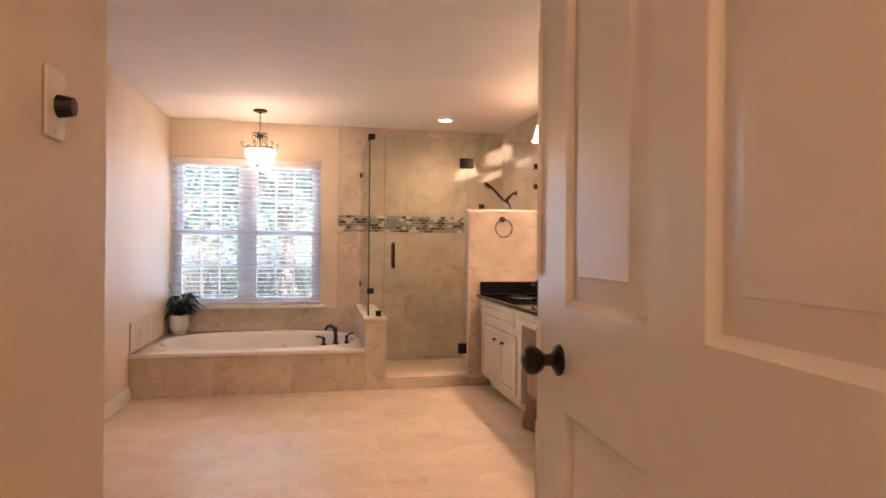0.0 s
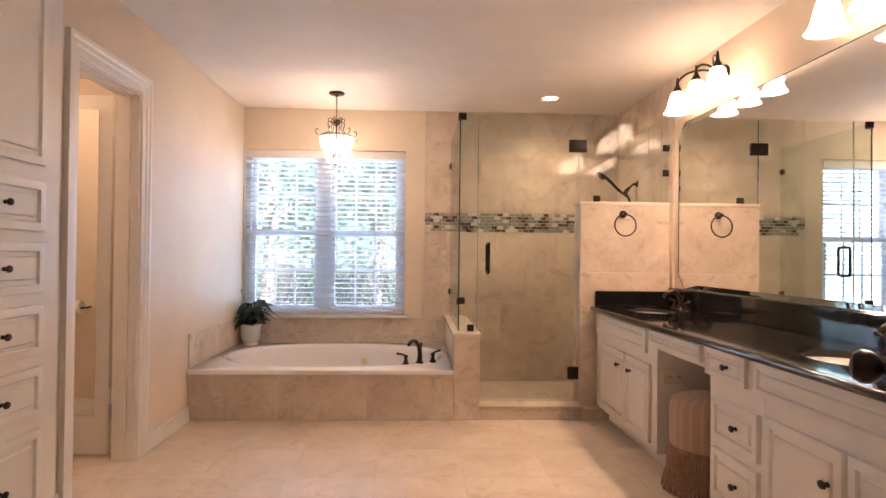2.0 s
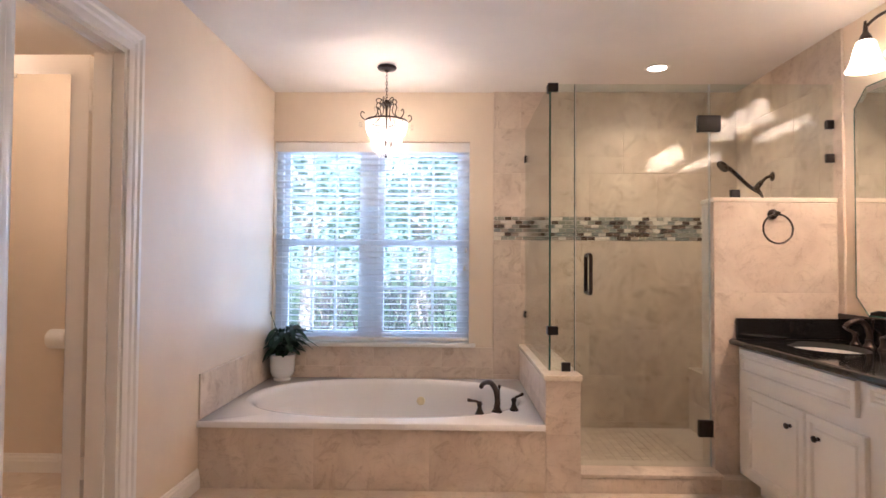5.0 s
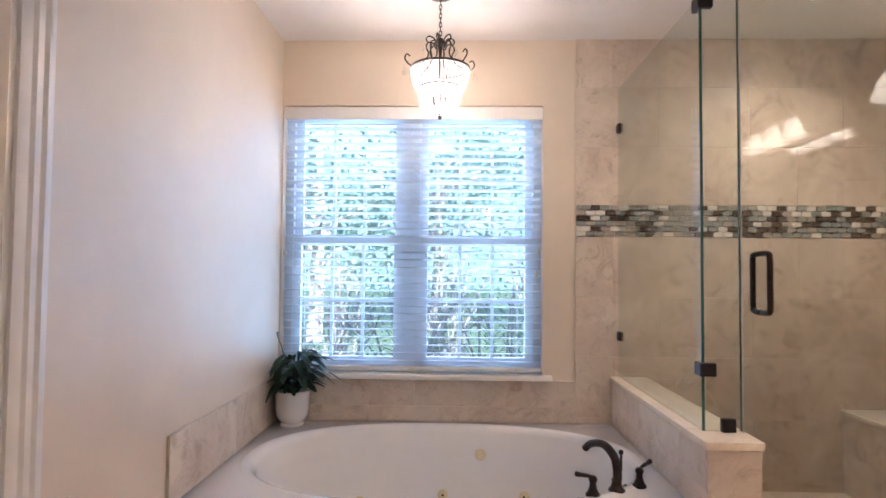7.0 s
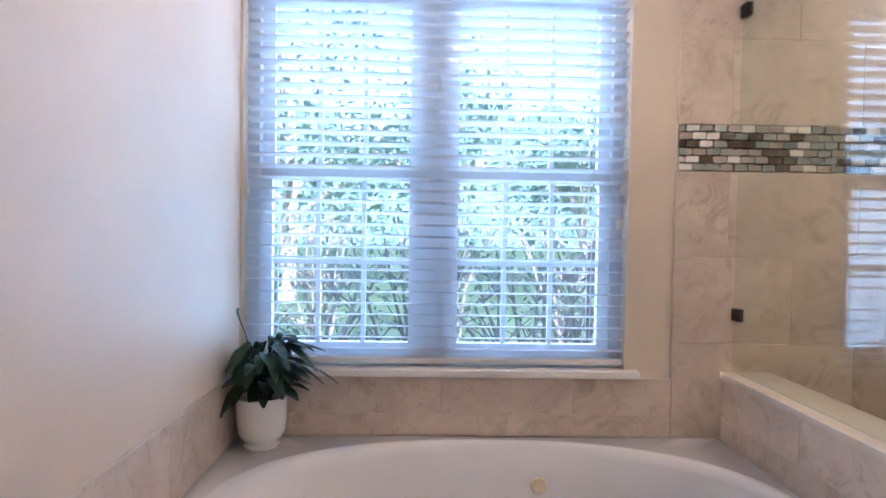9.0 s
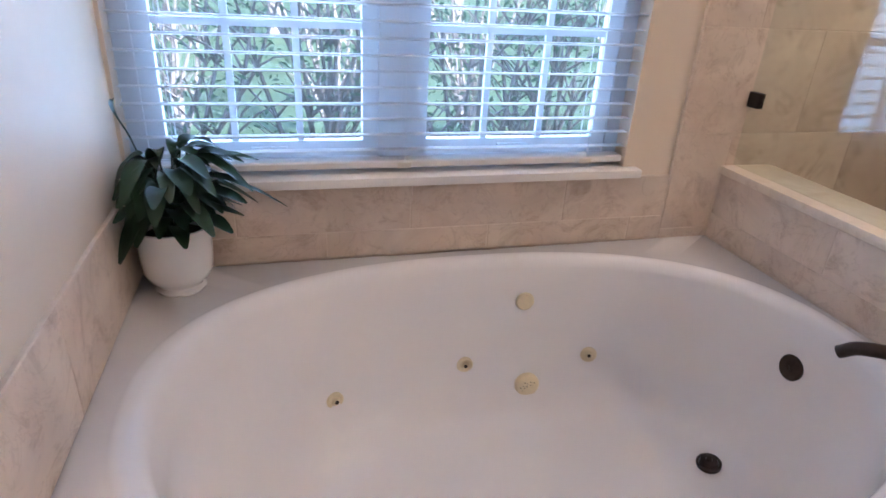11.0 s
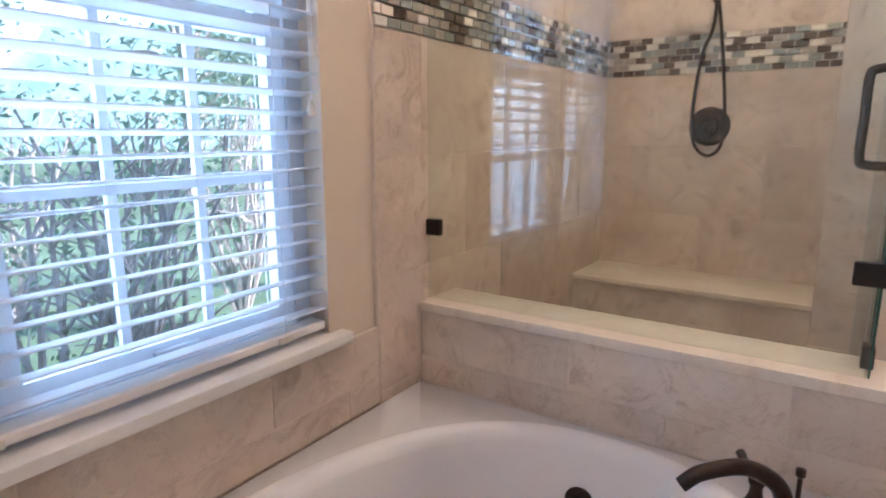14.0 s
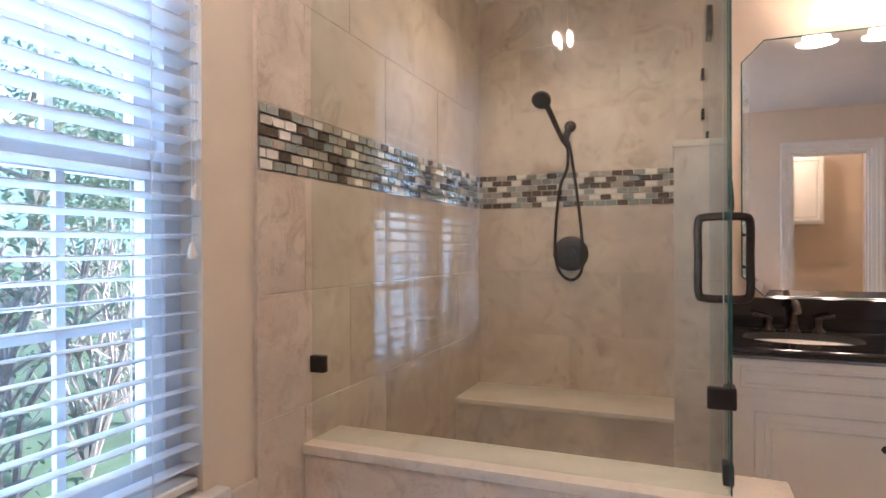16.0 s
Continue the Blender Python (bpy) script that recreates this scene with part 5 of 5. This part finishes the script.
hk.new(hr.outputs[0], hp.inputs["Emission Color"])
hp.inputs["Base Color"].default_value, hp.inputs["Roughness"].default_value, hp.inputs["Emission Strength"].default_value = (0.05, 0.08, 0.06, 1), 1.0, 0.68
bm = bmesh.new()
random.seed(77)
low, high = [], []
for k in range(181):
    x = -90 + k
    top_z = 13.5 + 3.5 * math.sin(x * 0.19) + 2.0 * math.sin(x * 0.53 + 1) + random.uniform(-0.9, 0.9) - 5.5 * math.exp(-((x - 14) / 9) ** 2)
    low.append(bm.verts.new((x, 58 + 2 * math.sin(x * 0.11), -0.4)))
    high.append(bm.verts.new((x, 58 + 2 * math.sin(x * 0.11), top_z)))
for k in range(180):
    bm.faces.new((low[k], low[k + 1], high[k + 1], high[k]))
structure("backdrop", bm, woods, "far woods backdrop glowing with painted blue-green haze", "backdrop")

for i, (x, y, h) in enumerate(((-13, 21, 8), (-9, 19, 7), (-5.6, 18, 7.5), (-2.7, 16.5, 6.5), (-0.2, 20, 6), (4.6, 22, 5.2), (8.4, 19, 6.5), (12, 20, 7.5), (16, 21, 8))):
    tree(x, y, h, 50 + i)
random.seed(5)

# Fill lamp and dome added out of view, behind the start, to brighten the entry.
lamp("entry_bulb", 'POINT', HALL_W, WARM, Matrix.Translation((0.98, -0.2, 2.25)), 0.1)
hl = thing("ceiling_light", (0.98, -0.2, H), "unseen frosted dome ceiling light, lit", "ceiling light")
part("dome", lathe([(0.13, H - 0.001), (0.13, H - 0.03), (0.1, H - 0.07), (0.05, H - 0.09), (0, H - 0.095)], 28, Matrix.Translation((0.98, -0.2, 0))), SHADE, hl)
lamp("window_daylight", 'AREA', WINDOW_W, (0.52, 0.755, 1.0), look(((WX0 + WX1) / 2, 7.2, 1.36), ((WX0 + WX1) / 2, 6.0, 1.2)), WX1 - WX0, WZ1 - WZ0)

# ---- tiles ----
G = 0.0010


def tile_wall(parent, axis, at, u0, u1, z0, z1, tw, th, material, out, thick=0.010, shift=0.5, zs=None, name="tile", start=0.0):
    """Tiles over a wall face at axis = at, standing proud towards out; rows are staggered by shift."""
    rows = zs or [z0 + th * i for i in range(int((z1 - z0) / th) + 1)] + [z1]
    rows = [z for z in rows if z0 - 1e-6 <= z <= z1 + 1e-6]
    for r, (a, b) in enumerate(zip(rows, rows[1:])):
        if b - a < 0.012:
            continue
        u = u0 - start - (tw * shift if r % 2 else 0)
        while u < u1 - 1e-4:
            c, d = max(u, u0), min(u + tw, u1)
            u += tw
            if d - c < 0.01:
                continue
            lo, hi = (at, at + out * thick) if out > 0 else (at + out * thick, at)
            if axis == 'x':
                piece(name, parent, lo, hi, c + G, d - G, a + G, b - G, material)
            else:
                piece(name, parent, c + G, d - G, lo, hi, a + G, b - G, material)


LOW = [0.0, 0.06, 0.39, 0.72, 1.046, MOS0]
HIGH = [MOS1, 1.866, 2.197, H]
tiles_n = structure("shower_wall_north", box(1.075, XR, YW - 0.0125, YW - 0.0005, 0, H), GROUT, "beige travertine tiled shower wall under the window side", "tiled wall")
tile_wall(tiles_n, 'y', YW - 0.004, 1.078, XR, 0, MOS0, 0.5, 0.33, TILE, -1, zs=LOW, start=0.3)
tile_wall(tiles_n, 'y', YW - 0.004, 1.078, XR, MOS1, H, 0.5, 0.33, TILE, -1, zs=HIGH, start=0.3)
tiles_e = structure("shower_wall_east", boxes((XR - 0.0125, XR - 0.0005, HY1, YW - 0.0125, 0, H)), GROUT, "beige travertine tiled shower wall with the valve", "tiled wall")
tile_wall(tiles_e, 'x', XR - 0.004, HY1, YW - 0.0145, 0, MOS0, 0.5, 0.33, TILE, -1, zs=LOW)
tile_wall(tiles_e, 'x', XR - 0.004, HY1, YW - 0.0145, MOS1, H, 0.5, 0.33, TILE, -1, zs=HIGH)
tiles_s = structure("vanity_side_tile", boxes((XM - 0.0125, XM - 0.0005, 5.775, HY0, CZ + 0.11, H), (XM - 0.0125, XM - 0.0005, HY0, HY1, HZ, H)), GROUT, "beige travertine tile strip beside the mirror", "tiled wall")
tile_wall(tiles_s, 'x', XM - 0.004, 5.775, HY1, HZ, H, 0.5, 0.33, TILE, -1, zs=[HZ, 1.866, 2.197, H])
tile_wall(tiles_s, 'x', XM - 0.004, 5.775, HY0, 0.91, HZ, 0.5, 0.33, TILE, -1, zs=[0.91, 1.2, HZ])
tile_wall(half_wall, 'y', HY0 + 0.01, HX, XM - 0.001, 0, HZ - 0.026, 0.66, 0.33, TILE, -1, zs=[0, 0.33, 0.66, 1.046, HZ - 0.026], thick=0.01, shift=0.0)
tile_wall(half_wall, 'y', HY1 - 0.01, HX, XR - 0.012, 0, HZ - 0.026, 0.5, 0.33, TILE, 1, zs=[0, 0.39, 0.72, 1.046, HZ - 0.026], thick=0.01)
tile_wall(half_wall, 'x', HX + 0.01, HY0, HY1, 0, HZ - 0.026, 0.5, 0.33, TILE, -1, zs=[0, 0.39, 0.72, 1.046, HZ - 0.026], thick=0.01)
tile_wall(knee_wall, 'x', KX0 + 0.01, TUB_Y, YW - 0.012, DECK + 0.001, KZ - 0.029, 0.5, 0.33, TILE, -1, zs=[DECK + 0.001, DECK + 0.085, KZ - 0.029], thick=0.01)
tile_wall(knee_wall, 'y', TUB_Y + 0.01, KX0, KX1, 0, KZ - 0.029, 0.5, 0.33, TILE, -1, zs=[0, 0.305, KZ - 0.029], thick=0.01, shift=0.0)
tile_wall(knee_wall, 'x', KX1 - 0.01, TUB_Y, YW - 0.012, 0, KZ - 0.029, 0.5, 0.33, TILE, 1, zs=[0, 0.06, 0.39, KZ - 0.029], thick=0.01)
tile_wall(apron, 'y', TUB_Y + 0.012, XL + 0.003, KX0 - 0.002, 0, DECK - 0.034, 0.61, 0.33, TILE, -1, zs=[0, DECK - 0.034], thick=0.012, shift=0.0)
tile_wall(splash, 'x', XL + 0.006, TUB_Y, YW - 0.006, DECK + 0.002, 0.598, 0.62, 0.33, TILE, 1, zs=[DECK + 0.002, 0.598], thick=0.006)
tile_wall(splash, 'y', YW - 0.006, XL + 0.012, 1.076, DECK + 0.002, WZ0 - 0.03, 0.5, 0.33, TILE, -1, zs=[DECK + 0.002, DECK + 0.085, WZ0 - 0.03], thick=0.006)
tile_wall(curb, 'y', TUB_Y + 0.02, KX1 + 0.002, HX - 0.001, 0, 0.076, 0.5, 0.33, TILE, -1, zs=[0, 0.076], thick=0.01, shift=0.0)
tile_wall(curb, 'y', HY1 - 0.02, KX1 + 0.012, HX, 0.013, 0.076, 0.5, 0.33, TILE, 1, zs=[0.013, 0.076], thick=0.01, shift=0.0)
tile_wall(bench, 'x', 2.51, HY1 + 0.001, YW - 0.012, 0.012, 0.426, 0.5, 0.33, TILE, -1, zs=[0.012, 0.22, 0.426], thick=0.01)
# small shower floor tiles
for i in range(int((2.50 - KX1) / 0.052)):
    for j in range(int((YW - 0.02 - HY1) / 0.052)):
        x, y = KX1 + 0.012 + 0.052 * i, HY1 + 0.004 + 0.052 * j
        if i * 19 + j < 300:
            piece("floor_tile", shower_floor, x, x + 0.049, y, y + 0.049, 0.012, 0.016, TILE)
# floor tiles
T = 0.455
for i in range(-3, 7):
    for j in range(-2, 13):
        x0, x1, y0, y1 = XL + T * i + 0.001, XL + T * (i + 1) - 0.001, 0.12 + T * j + 0.001, 0.12 + T * (j + 1) - 0.001
        x1, y1 = min(x1, XM - 0.01), min(y1, TUB_Y + 0.02)
        if x1 - x0 < 0.03 or y1 - y0 < 0.03:
            continue
        piece("tile", floor, x0, x1, y0, y1, -0.004, 0.0, FLOOR_T)

# mosaic bands
MOSAIC = [mat("mosaic_grey_glass", (0.30, 0.33, 0.30), 0.12, vary=0.2, scale=40, coat=0.4), mat("mosaic_brown_glass", (0.12, 0.085, 0.06), 0.1, vary=0.4, scale=50, coat=0.5), mat("mosaic_cream_stone", (0.78, 0.73, 0.64), 0.4, vary=0.1, scale=40), mat("mosaic_sage_glass", (0.36, 0.37, 0.31), 0.14, vary=0.2, scale=40, coat=0.4), mat("mosaic_taupe_stone", (0.42, 0.36, 0.29), 0.35, vary=0.2, scale=60)]
MGROUT = mat("pale_grout", (0.80, 0.76, 0.68), 0.9, vary=0.08, scale=60)
rh = (MOS1 - MOS0) / 6


def mosaic(name, axis, at, u0, u1, label):
    y = (u0 + u1) / 2
    back = box(u0, u1, at - 0.003, at, MOS0, MOS1) if axis == 'y' else box(at - 0.003, at, u0, u1, MOS0, MOS1)
    t = structure(name, back, MGROUT, label, "mosaic band")
    w = 0.053
    for r in range(6):
        u = u0 - (w / 2 if r % 2 else 0)
        while u < u1 - 0.004:
            a, b = max(u, u0), min(u + w, u1)
            u += w
            if b - a < 0.008:
                continue
            m = random.choices(MOSAIC, (2.6, 3.8, 2.6, 2.2, 1.8))[0]
            z = MOS0 + rh * r
            if axis == 'y':
                piece("mosaic_tile", t, a + 0.0021, b - 0.0021, at - 0.008, at - 0.003, z + 0.0021, z + rh - 0.0021, m)
            else:
                piece("mosaic_tile", t, at - 0.008, at - 0.003, a + 0.0021, b - 0.0021, z + 0.0021, z + rh - 0.0021, m)


mosaic("mosaic_band_north", 'y', YW - 0.0095, 1.078, XR - 0.0145, "band of small grey, brown and cream mosaic tiles")
mosaic("mosaic_band_east", 'x', XR - 0.0095, HY1, YW - 0.0175, "band of small grey, brown and cream mosaic tiles")
